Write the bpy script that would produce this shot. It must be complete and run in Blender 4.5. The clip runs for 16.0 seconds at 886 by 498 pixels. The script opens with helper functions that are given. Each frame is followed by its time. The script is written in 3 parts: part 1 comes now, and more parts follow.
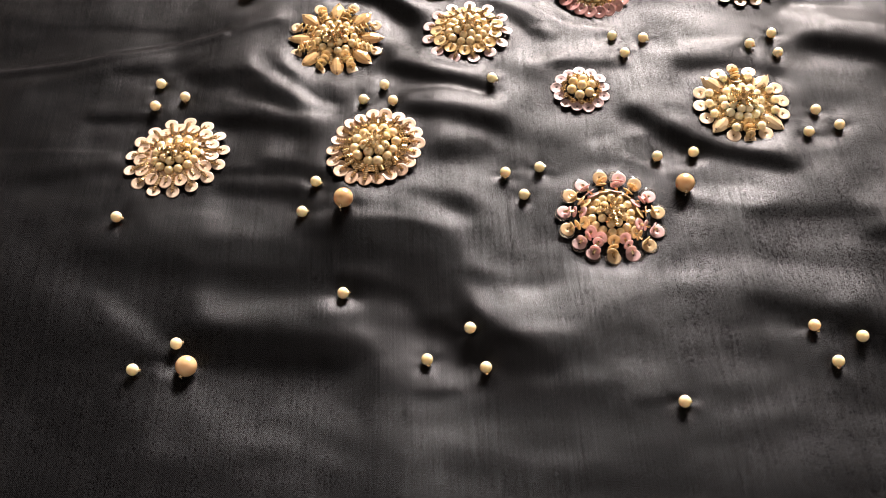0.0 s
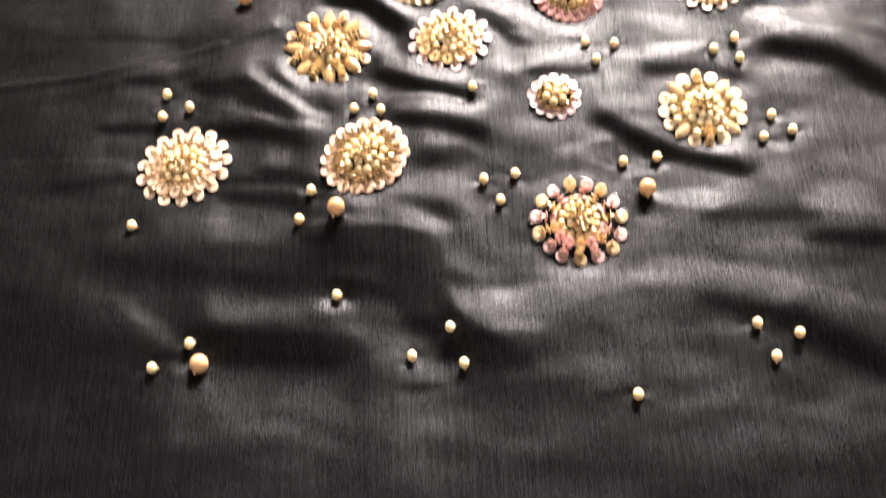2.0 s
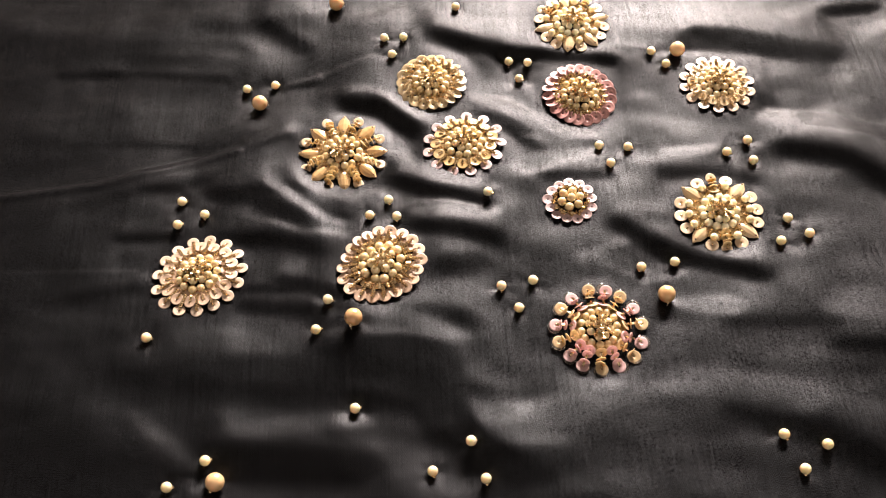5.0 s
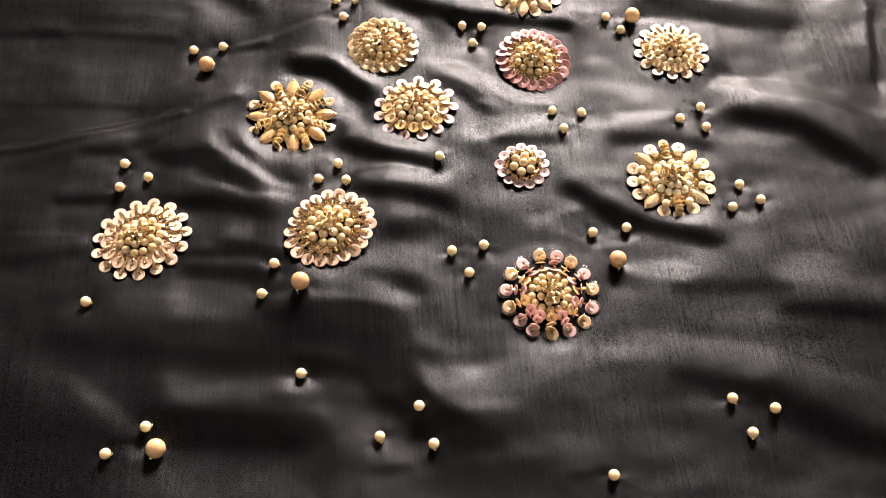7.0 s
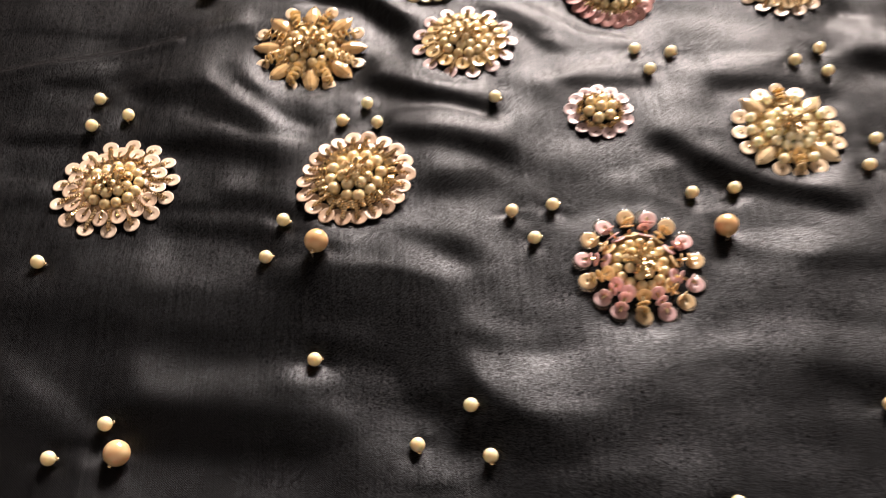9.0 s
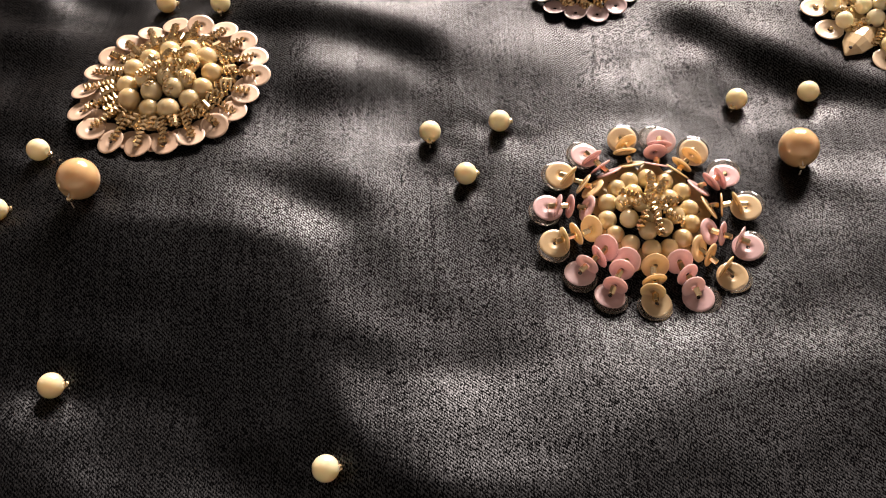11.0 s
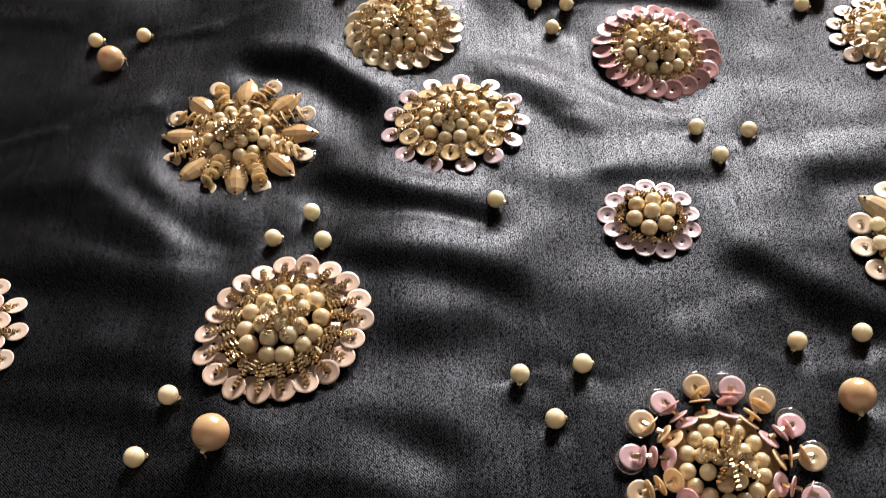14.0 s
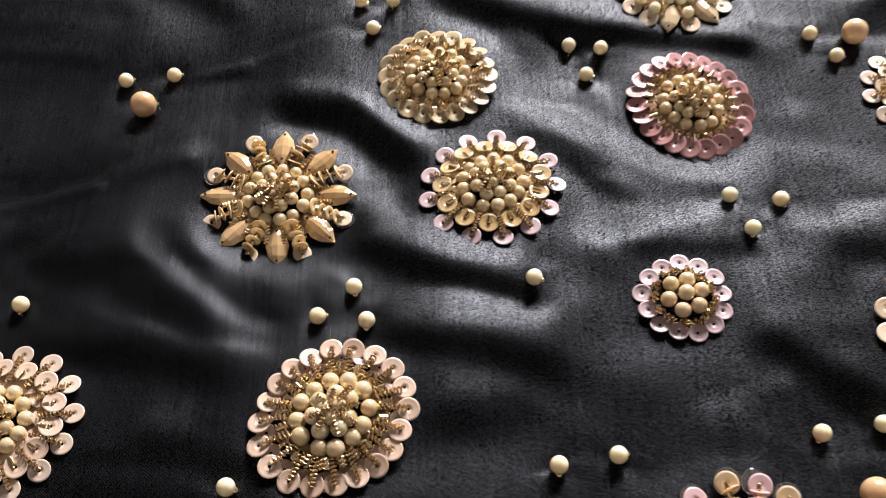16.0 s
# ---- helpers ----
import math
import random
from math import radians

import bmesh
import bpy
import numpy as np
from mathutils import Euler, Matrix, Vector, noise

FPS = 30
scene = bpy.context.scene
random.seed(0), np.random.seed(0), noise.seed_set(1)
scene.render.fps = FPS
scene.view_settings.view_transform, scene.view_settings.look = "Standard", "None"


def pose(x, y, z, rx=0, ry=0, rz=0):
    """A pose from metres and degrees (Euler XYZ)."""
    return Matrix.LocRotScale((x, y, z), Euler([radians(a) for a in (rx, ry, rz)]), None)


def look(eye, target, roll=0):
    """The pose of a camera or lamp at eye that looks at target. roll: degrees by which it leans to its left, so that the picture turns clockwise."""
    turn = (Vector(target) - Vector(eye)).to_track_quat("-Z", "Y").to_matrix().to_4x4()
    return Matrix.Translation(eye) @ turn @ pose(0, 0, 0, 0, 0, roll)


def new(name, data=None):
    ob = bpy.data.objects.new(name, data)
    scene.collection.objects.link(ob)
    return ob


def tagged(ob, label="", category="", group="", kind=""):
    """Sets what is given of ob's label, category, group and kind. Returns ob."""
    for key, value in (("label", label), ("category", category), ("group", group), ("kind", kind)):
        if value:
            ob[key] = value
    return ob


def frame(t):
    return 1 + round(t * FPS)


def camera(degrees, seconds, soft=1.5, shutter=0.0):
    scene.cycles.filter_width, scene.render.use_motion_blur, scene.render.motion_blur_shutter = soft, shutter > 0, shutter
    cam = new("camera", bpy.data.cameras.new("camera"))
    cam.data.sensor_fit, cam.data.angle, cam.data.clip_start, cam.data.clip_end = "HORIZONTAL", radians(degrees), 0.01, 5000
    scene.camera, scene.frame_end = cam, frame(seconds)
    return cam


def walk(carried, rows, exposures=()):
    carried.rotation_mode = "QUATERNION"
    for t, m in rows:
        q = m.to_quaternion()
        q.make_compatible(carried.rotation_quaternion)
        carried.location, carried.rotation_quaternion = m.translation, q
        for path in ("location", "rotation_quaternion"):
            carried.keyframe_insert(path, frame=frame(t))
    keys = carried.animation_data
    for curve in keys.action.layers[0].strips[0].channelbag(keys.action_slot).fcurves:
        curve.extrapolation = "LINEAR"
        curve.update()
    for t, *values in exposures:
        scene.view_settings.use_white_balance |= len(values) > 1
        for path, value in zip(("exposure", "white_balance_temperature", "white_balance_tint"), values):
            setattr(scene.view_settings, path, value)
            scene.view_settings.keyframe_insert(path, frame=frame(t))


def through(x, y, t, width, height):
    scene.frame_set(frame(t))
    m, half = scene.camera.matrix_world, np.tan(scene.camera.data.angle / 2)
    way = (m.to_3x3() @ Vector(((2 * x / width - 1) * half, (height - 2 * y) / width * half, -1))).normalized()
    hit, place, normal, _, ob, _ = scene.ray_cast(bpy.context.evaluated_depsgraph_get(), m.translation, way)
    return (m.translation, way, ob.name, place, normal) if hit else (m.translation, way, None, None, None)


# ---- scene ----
# ---- camera and its way ----
cam = camera(50.857, 16.0, soft=0.95, shutter=0.5)
ROWS = [
    (0, 0.03427, 0.06178, 0.24562, 33.373, 0.447, -2.015),
    (0.5, 0.03192, 0.06361, 0.24149, 33.542, 0.572, -1.971),
    (0.933, 0.03747, 0.06426, 0.24715, 32.948, 0.925, -1.884),
    (0.967, 0.03781, 0.06445, 0.24828, 32.483, 0.944, -1.989),
    (1, 0.03815, 0.06463, 0.24941, 32.625, 0.963, -1.889),
    (1.033, 0.03849, 0.06481, 0.25054, 32.767, 0.982, -1.789),
    (1.067, 0.03883, 0.06500, 0.25167, 32.302, 1.001, -1.894),
    (1.5, 0.04207, 0.06915, 0.27545, 28.691, 1.148, -2.051),
    (1.933, 0.04419, 0.06985, 0.28706, 28.257, 1.129, -2.148),
    (1.967, 0.04400, 0.06995, 0.28752, 27.916, 1.141, -2.173),
    (2, 0.04381, 0.07004, 0.28799, 28.251, 1.154, -2.198),
    (2.033, 0.04362, 0.07014, 0.28846, 28.586, 1.167, -2.223),
    (2.067, 0.04343, 0.07023, 0.28892, 28.245, 1.179, -2.248),
    (2.5, 0.03640, 0.07200, 0.28943, 28.596, 1.530, -2.797),
    (3, 0.02600, 0.07416, 0.28498, 28.764, 1.780, -2.729),
    (3.433, 0.01743, 0.07808, 0.28600, 28.782, 1.996, -2.618),
    (3.467, 0.01724, 0.07838, 0.28610, 28.581, 2.012, -2.610),
    (3.5, 0.01706, 0.07867, 0.28620, 28.813, 2.029, -2.602),
    (3.533, 0.01687, 0.07896, 0.28630, 29.045, 2.046, -2.594),
    (3.567, 0.01669, 0.07926, 0.28640, 28.844, 2.062, -2.586),
    (3.933, 0.01970, 0.08246, 0.28749, 29.045, 2.259, -2.521),
    (3.967, 0.02007, 0.08272, 0.28774, 28.917, 2.268, -2.508),
    (4, 0.02045, 0.08299, 0.28799, 29.223, 2.277, -2.496),
    (4.033, 0.02082, 0.08326, 0.28824, 29.529, 2.286, -2.484),
    (4.067, 0.02120, 0.08352, 0.28849, 29.401, 2.295, -2.471),
    (4.433, 0.02724, 0.08651, 0.29329, 31.278, 2.376, -2.211),
    (4.467, 0.02778, 0.08658, 0.29347, 31.304, 2.339, -2.464),
    (4.5, 0.02831, 0.08664, 0.29364, 31.484, 2.302, -2.228),
    (4.533, 0.02884, 0.08670, 0.29381, 31.664, 2.265, -1.992),
    (4.567, 0.02938, 0.08677, 0.29399, 31.690, 2.228, -2.245),
    (5, 0.03653, 0.08490, 0.29323, 32.317, 1.168, -2.754),
    (7.5, 0.04302, 0.08152, 0.28420, 31.202, -1.057, -3.812),
    (7.933, 0.04520, 0.08404, 0.28437, 31.311, -1.466, -4.061),
    (7.967, 0.04501, 0.08403, 0.28318, 31.263, -1.504, -4.246),
    (8, 0.04482, 0.08402, 0.28201, 31.527, -1.542, -4.063),
    (8.033, 0.04463, 0.08401, 0.28084, 31.791, -1.580, -3.880),
    (8.067, 0.04444, 0.08400, 0.27965, 31.743, -1.618, -4.065),
    (8.433, 0.03823, 0.08005, 0.25369, 34.276, -2.239, -3.962),
    (8.467, 0.03778, 0.08060, 0.25121, 33.736, -2.217, -3.905),
    (8.5, 0.03733, 0.08115, 0.24876, 34.445, -2.194, -3.848),
    (8.533, 0.03688, 0.08170, 0.24631, 35.154, -2.171, -3.791),
    (8.567, 0.03643, 0.08225, 0.24383, 34.614, -2.149, -3.734),
    (9, 0.03132, 0.10045, 0.20812, 34.067, -0.863, -2.356),
    (9.5, 0.04402, 0.11475, 0.14858, 36.342, 1.267, -0.416),
    (9.7, 0.05871, 0.12488, 0.11820, 35.873, 1.214, -1.095),
    (12, 0.06209, 0.15033, 0.11139, 37.587, 1.586, -1.730),
    (12.433, 0.05914, 0.15247, 0.11781, 38.251, 1.546, -1.227),
    (12.467, 0.05895, 0.15268, 0.11823, 38.088, 1.553, -1.205),
    (12.5, 0.05876, 0.15288, 0.11865, 38.359, 1.559, -1.182),
    (12.533, 0.05857, 0.15308, 0.11907, 38.630, 1.565, -1.159),
    (12.567, 0.05838, 0.15329, 0.11949, 38.467, 1.572, -1.137),
    (13, 0.05640, 0.15647, 0.12392, 39.210, 1.780, -1.048),
    (13.5, 0.05277, 0.16151, 0.13557, 39.284, 1.916, -1.209),
    (14, 0.04817, 0.16464, 0.14560, 39.145, 1.684, -1.341),
    (14.5, 0.04849, 0.16720, 0.15539, 39.178, 1.372, -1.531),
    (15, 0.04372, 0.17380, 0.16440, 38.192, 0.992, -1.228),
    (15.5, 0.04338, 0.17761, 0.17649, 36.314, 0.646, -1.144),
    (16, 0.03828, 0.19397, 0.17246, 32.306, 0.628, -1.263),
]
walk(cam, [(t, pose(x, y, z, rx, ry, rz)) for t, x, y, z, rx, ry, rz in ROWS],
     exposures=[(0.0, 0.36, 7000, 16), (0.5, 0.41, 7000, 16), (1.0, 0.61, 7000, 16), (2.0, 0.92, 6950, 16), (2.5, 0.88, 7050, 17), (3.5, 0.82, 7100, 18), (4.5, 0.31, 7150, 17), (7.5, 0.34, 7100, 17), (8.0, 0.24, 7100, 17), (9.5, -0.02, 7150, 17),
                (12.0, -0.06, 7200, 17), (13.5, -0.33, 6450, 13), (14.5, -0.36, 6100, 12), (16.0, -0.34, 6050, 12)])

# ---- light: one window beyond the cloth, in an added closed room that bounces fill ----
world = bpy.data.worlds.new("world")
world.use_nodes = True
world.node_tree.nodes["Background"].inputs[0].default_value = (0.6, 0.7, 0.85, 1)
world.node_tree.nodes["Background"].inputs[1].default_value = 0.2
scene.world = world
window_lamp = bpy.data.lights.new("window_light", "AREA")
window_lamp.shape, window_lamp.size, window_lamp.size_y = "RECTANGLE", 0.62, 0.30
window_lamp.energy, window_lamp.color = 56.0, (1.0, 0.91, 0.86)
lamp_at = (0.36, 1.33, 0.57)
new("window_light", window_lamp).matrix_world = look(lamp_at, (0.04, 0.27, 0.0))

MM = 0.001


# ---- materials ----
def material(name):
    m = bpy.data.materials.new(name)
    m.use_nodes = True
    nodes, links = m.node_tree.nodes, m.node_tree.links
    return m, nodes, links, nodes["Principled BSDF"]


def node(nodes, kind, **values):
    n = nodes.new(kind)
    for key, value in values.items():
        n.inputs[key].default_value = value
    return n


def satin():
    """Black satin: warp threads that run away from the viewer, slubs, and a broad sheen."""
    m, nodes, links, p = material("black_satin")
    where = nodes.new("ShaderNodeTexCoord")

    def stretched(scale, detail, rough):
        s = nodes.new("ShaderNodeMapping")
        s.inputs["Scale"].default_value = scale
        links.new(where.outputs["Object"], s.inputs["Vector"])
        n = node(nodes, "ShaderNodeTexNoise", Scale=1.0, Detail=detail, Roughness=rough)
        links.new(s.outputs[0], n.inputs["Vector"])
        return n

    thread = stretched((5600, 2600, 2600), 1.5, 0.6)
    weft = stretched((1500, 3600, 1900), 3.0, 0.65)
    slub = stretched((1100, 25, 200), 3.0, 0.6)
    stain = stretched((22, 30, 30), 4.0, 0.6)
    both = node(nodes, "ShaderNodeMix")
    both.inputs[0].default_value = 0.12
    fine = node(nodes, "ShaderNodeMix")
    fine.inputs[0].default_value = 0.2
    links.new(thread.outputs[0], fine.inputs[2])
    links.new(weft.outputs[0], fine.inputs[3])
    links.new(fine.outputs[0], both.inputs[2])
    bump = node(nodes, "ShaderNodeBump", Strength=0.2, Distance=0.0002)
    links.new(both.outputs[0], bump.inputs["Height"])
    bump_slub = node(nodes, "ShaderNodeBump", Strength=0.2, Distance=0.0003)
    links.new(slub.outputs[0], bump_slub.inputs["Height"])
    links.new(bump.outputs[0], bump_slub.inputs["Normal"])
    turned_in = nodes.new("ShaderNodeMapping")
    turned_in.inputs["Rotation"].default_value = (0, 0, radians(-48))
    links.new(where.outputs["Object"], turned_in.inputs["Vector"])
    twill = node(nodes, "ShaderNodeTexWave", Scale=800.0, Distortion=3.0, Detail=3.0)
    twill.inputs["Detail Scale"].default_value = 0.4
    links.new(turned_in.outputs[0], twill.inputs["Vector"])
    links.new(twill.outputs["Fac"], both.inputs[3])
    bump_twill = node(nodes, "ShaderNodeBump", Strength=0.04, Distance=0.0001)
    links.new(twill.outputs["Fac"], bump_twill.inputs["Height"])
    links.new(bump_slub.outputs[0], bump_twill.inputs["Normal"])
    links.new(bump_twill.outputs[0], p.inputs["Normal"])
    ramp = nodes.new("ShaderNodeValToRGB")
    ramp.color_ramp.elements[0].position, ramp.color_ramp.elements[0].color = 0.3, (0.0015, 0.0015, 0.0018, 1)
    ramp.color_ramp.elements[1].position, ramp.color_ramp.elements[1].color = 0.75, (0.004, 0.004, 0.0045, 1)
    links.new(thread.outputs[0], ramp.inputs[0])
    links.new(ramp.outputs[0], p.inputs["Base Color"])
    rough = nodes.new("ShaderNodeMapRange")
    rough.inputs["To Min"].default_value, rough.inputs["To Max"].default_value = 0.40, 0.46
    links.new(stain.outputs[0], rough.inputs["Value"])
    links.new(rough.outputs[0], p.inputs["Roughness"])
    glint = nodes.new("ShaderNodeMapRange")
    for key, value in (("From Min", 0.455), ("From Max", 0.65), ("To Min", 0.0), ("To Max", 0.74)):
        glint.inputs[key].default_value = value
    streak = node(nodes, "ShaderNodeMix")
    streak.inputs[0].default_value = 0.1
    links.new(both.outputs[0], streak.inputs[2])
    links.new(slub.outputs[0], streak.inputs[3])
    links.new(streak.outputs[0], glint.inputs["Value"])
    links.new(glint.outputs[0], p.inputs["Specular IOR Level"])
    p.inputs["Specular Tint"].default_value = (0.85, 0.92, 1.0, 1)
    p.inputs["Anisotropic"].default_value = 0.1
    p.inputs["Anisotropic Rotation"].default_value = 0.25
    along = nodes.new("ShaderNodeTangent")
    along.direction_type, along.uv_map = "UV_MAP", "weave"
    links.new(along.outputs[0], p.inputs["Tangent"])
    return m


def varied(name, low, high, rough, metal=0.0, depth=0.001, coat=0.0, through=0.0, speckle=900.0, bump_depth=0.00003, sub=0.0, shine=0.5):
    """A bead or sequin material: each piece between two colours, with fine mottling and relief."""
    m, nodes, links, p = material(name)
    info = nodes.new("ShaderNodeObjectInfo")
    where = nodes.new("ShaderNodeTexCoord")
    mottle = node(nodes, "ShaderNodeTexNoise", Scale=speckle, Detail=3.0, Roughness=0.6)
    links.new(where.outputs["Object"], mottle.inputs["Vector"])
    add = nodes.new("ShaderNodeMath")
    add.operation = "MULTIPLY_ADD"
    add.inputs[1].default_value = 0.6
    links.new(mottle.outputs[0], add.inputs[0])
    shift = nodes.new("ShaderNodeMath")
    shift.operation = "MULTIPLY_ADD"
    shift.inputs[1].default_value, shift.inputs[2].default_value = 0.8, -0.2
    links.new(info.outputs["Random"], shift.inputs[0])
    links.new(shift.outputs[0], add.inputs[2])
    blend = nodes.new("ShaderNodeMix")
    blend.data_type = "RGBA"
    blend.inputs[6].default_value, blend.inputs[7].default_value = (*low, 1), (*high, 1)
    links.new(add.outputs[0], blend.inputs[0])
    links.new(blend.outputs[2], p.inputs["Base Color"])
    relief = node(nodes, "ShaderNodeBump", Strength=0.4, Distance=bump_depth)
    links.new(mottle.outputs[0], relief.inputs["Height"])
    links.new(relief.outputs[0], p.inputs["Normal"])
    p.inputs["Specular IOR Level"].default_value = shine
    p.inputs["Roughness"].default_value, p.inputs["Metallic"].default_value = rough, metal
    p.inputs["Coat Weight"].default_value, p.inputs["Coat Roughness"].default_value = coat, 0.08
    p.inputs["Transmission Weight"].default_value = through
    if sub:
        p.inputs["Subsurface Weight"].default_value = sub
        p.inputs["Subsurface Scale"].default_value = depth
        p.inputs["Subsurface Radius"].default_value = (1.0, 0.85, 0.75)
    return m


def plain(name, colour, rough, scale):
    m, nodes, links, p = material(name)
    where = nodes.new("ShaderNodeTexCoord")
    grain = node(nodes, "ShaderNodeTexNoise", Scale=scale, Detail=6.0, Roughness=0.6)
    links.new(where.outputs["Object"], grain.inputs["Vector"])
    blend = nodes.new("ShaderNodeMix")
    blend.data_type = "RGBA"
    blend.inputs[6].default_value = (*[c * 0.85 for c in colour], 1)
    blend.inputs[7].default_value = (*colour, 1)
    links.new(grain.outputs[0], blend.inputs[0])
    links.new(blend.outputs[2], p.inputs["Base Color"])
    p.inputs["Roughness"].default_value = rough
    return m


SATIN = satin()
PEARL = varied("cream_pearl", (0.90, 0.75, 0.48), (0.95, 0.83, 0.59), 0.18, metal=0.05, depth=0.0025, coat=1.0, sub=0.85, shine=0.7)
PEARL_GOLD = varied("golden_pearl", (0.68, 0.52, 0.27), (0.82, 0.67, 0.41), 0.2, metal=0.16, depth=0.002, coat=1.0, sub=0.6, shine=0.7)
PEARL_LARGE = varied("peach_pearl", (0.76, 0.50, 0.25), (0.85, 0.62, 0.36), 0.2, metal=0.2, depth=0.003, coat=1.0, sub=0.6, shine=0.7)
GOLD = varied("gold_wire", (0.70, 0.52, 0.28), (0.95, 0.78, 0.50), 0.2, metal=1.0)
BULLION = varied("bronze_bullion_wire", (0.48, 0.33, 0.16), (0.86, 0.68, 0.42), 0.24, metal=0.9)
THREAD = varied("clear_thread", (0.45, 0.40, 0.32), (0.65, 0.60, 0.5), 0.4)
PINK = varied("pink_sequin", (0.70, 0.40, 0.40), (0.81, 0.54, 0.53), 0.22, coat=0.4, sub=0.4)
ROSE = varied("dusty_rose_sequin", (0.44, 0.22, 0.21), (0.60, 0.35, 0.33), 0.2, coat=0.5)
PEACH = varied("peach_sequin", (0.76, 0.51, 0.27), (0.85, 0.64, 0.39), 0.22, coat=0.4, sub=0.4)
BLUSH = varied("blush_sequin", (0.55, 0.39, 0.28), (0.71, 0.54, 0.41), 0.3, coat=0.2)
LILAC = varied("lilac_sequin", (0.49, 0.36, 0.36), (0.64, 0.50, 0.50), 0.3, coat=0.2)
WHITE = varied("pale_ivory_sequin", (0.57, 0.44, 0.33), (0.71, 0.58, 0.46), 0.3, coat=0.2)
CREAM = varied("cream_gold_sequin", (0.62, 0.45, 0.23), (0.78, 0.60, 0.35), 0.22, coat=0.4, sub=0.4)
IVORY = varied("ivory_sequin", (0.66, 0.50, 0.33), (0.80, 0.65, 0.47), 0.3, coat=0.2)
AMBER = varied("amber_sequin", (0.66, 0.46, 0.20), (0.82, 0.62, 0.34), 0.12, coat=0.6, through=0.3)
CLEAR = varied("clear_sequin", (0.92, 0.86, 0.78), (0.97, 0.92, 0.86), 0.08, coat=0.3, through=0.95)
STONE = varied("amber_stone", (0.56, 0.34, 0.14), (0.76, 0.53, 0.27), 0.1, metal=0.15, coat=1.0, sub=0.3, bump_depth=0.00004)
STONE_PALE = varied("cream_stone", (0.66, 0.49, 0.28), (0.84, 0.68, 0.45), 0.1, metal=0.1, coat=1.0, sub=0.3, bump_depth=0.00004)
HOLE_SHADE = plain("hole_shade", (0.03, 0.015, 0.01), 0.8, 900)
# wall tone sets how much fill the unseen room bounces back
WALL = plain("wall_paint", (0.42, 0.40, 0.38), 0.8, 9)
FLOOR = plain("floor_paint", (0.20, 0.16, 0.12), 0.6, 7)

# ---- the cloth's relief: soft folds, in millimetres ----
X0, X1, Y0, Y1, STEP = -300.0, 420.0, 20.0, 660.0, 1.0
GX = np.arange(X0, X1 + STEP / 2, STEP)
GY = np.arange(Y0, Y1 + STEP / 2, STEP)
MX, MY = np.meshgrid(GX, GY)
lean = np.zeros_like(MX)
STEEP = -0.44


def drape(*line, width, steep):
    """A soft fold's flank along a line of places: how wide it is and how steeply it falls away from the viewer."""
    steep *= 0.5 if steep > 0 else 1.0
    pad = 4 * width + 6
    xs, ys = [p[0] for p in line], [p[1] for p in line]
    i0, i1 = np.searchsorted(GX, (min(xs) - pad, max(xs) + pad))
    j0, j1 = np.searchsorted(GY, (min(ys) - pad, max(ys) + pad))
    px, py = MX[j0:j1, i0:i1], MY[j0:j1, i0:i1]
    best = np.full(px.shape, 1e9)
    for (ax, ay), (bx, by) in zip(line, line[1:]):
        dx, dy = bx - ax, by - ay
        u = np.clip(((px - ax) * dx + (py - ay) * dy) / (dx * dx + dy * dy), 0, 1)
        # the ends run out softer than the flanks
        off = np.hypot((px - ax - u * dx) * 0.8, py - ay - u * dy)
        best = np.minimum(best, off)
    lean[j0:j1, i0:i1] += STEEP * steep * np.exp(-((best / (1.0 * width)) ** 2))


drape((-117.6, 382.1), (-46.7, 372.2), width=3.7, steep=-0.70)
drape((-103.8, 368.5), (-48, 361.1), width=2.1, steep=-0.56)
drape((-98.1, 346.6), (-48.8, 344.2), width=4.9, steep=0.18)
drape((-107.9, 326.7), (-79.8, 326.7), (-42.5, 322.8), width=2.3, steep=-0.84)
drape((-153.7, 296.8), (-104.4, 306.8), (-84.1, 311.1), (-63.7, 318), (-42.6, 324), (-21.3, 333.9), width=1.1, steep=3.12)
drape((-137.3, 270), (-97.7, 268.5), (-73.8, 267.9), width=0.8, steep=0.96)
drape((-102.9, 298), (-52, 308.6), width=3.0, steep=-0.49)
drape((-54.8, 315.6), (-36, 323.1), (-21, 328), width=1.8, steep=-0.98)
drape((-76.9, 305.3), (-62.1, 304.5), width=2.0, steep=-0.56)
drape((-57.8, 303.5), (-41.5, 310.2), (-33, 311.7), width=2.2, steep=0.72)
drape((-40.5, 299.1), (-19.6, 302.3), (-8.7, 295.6), (2, 288.5), width=3.0, steep=-1.26)
drape((-33.5, 289.1), (-12.3, 282.1), (2.2, 278.8), width=1.8, steep=0.96)
drape((-43, 280.2), (-26.6, 279.3), (-9.9, 274.4), width=3.6, steep=-1.40)
drape((-81.9, 282.3), (-59.6, 282.9), width=2.0, steep=-1.12)
drape((-88.9, 288.2), (-68.7, 289.7), width=1.9, steep=0.36)
drape((3.1, 344), (16.7, 341.8), (32.3, 326.8), width=3.6, steep=-1.68)
drape((-6.3, 352.8), (12.1, 350.3), (23.5, 343), width=2.5, steep=0.72)
drape((21.1, 317.3), (34.1, 308.2), width=3.1, steep=0.96)
drape((23.2, 302.8), (35.9, 295.9), (57.1, 290.8), width=2.8, steep=-1.54)
drape((6, 304.2), (23.1, 293.9), width=1.7, steep=0.48)
drape((25.2, 289.9), (44.3, 290.4), (59, 286.5), width=2.3, steep=1.20)
drape((27.1, 280.2), (47.9, 277.1), (58.2, 274.7), width=3.4, steep=-1.40)
drape((53.5, 346.7), (69.2, 339.8), (82.4, 333.1), (99.7, 324.8), width=3.1, steep=0.96)
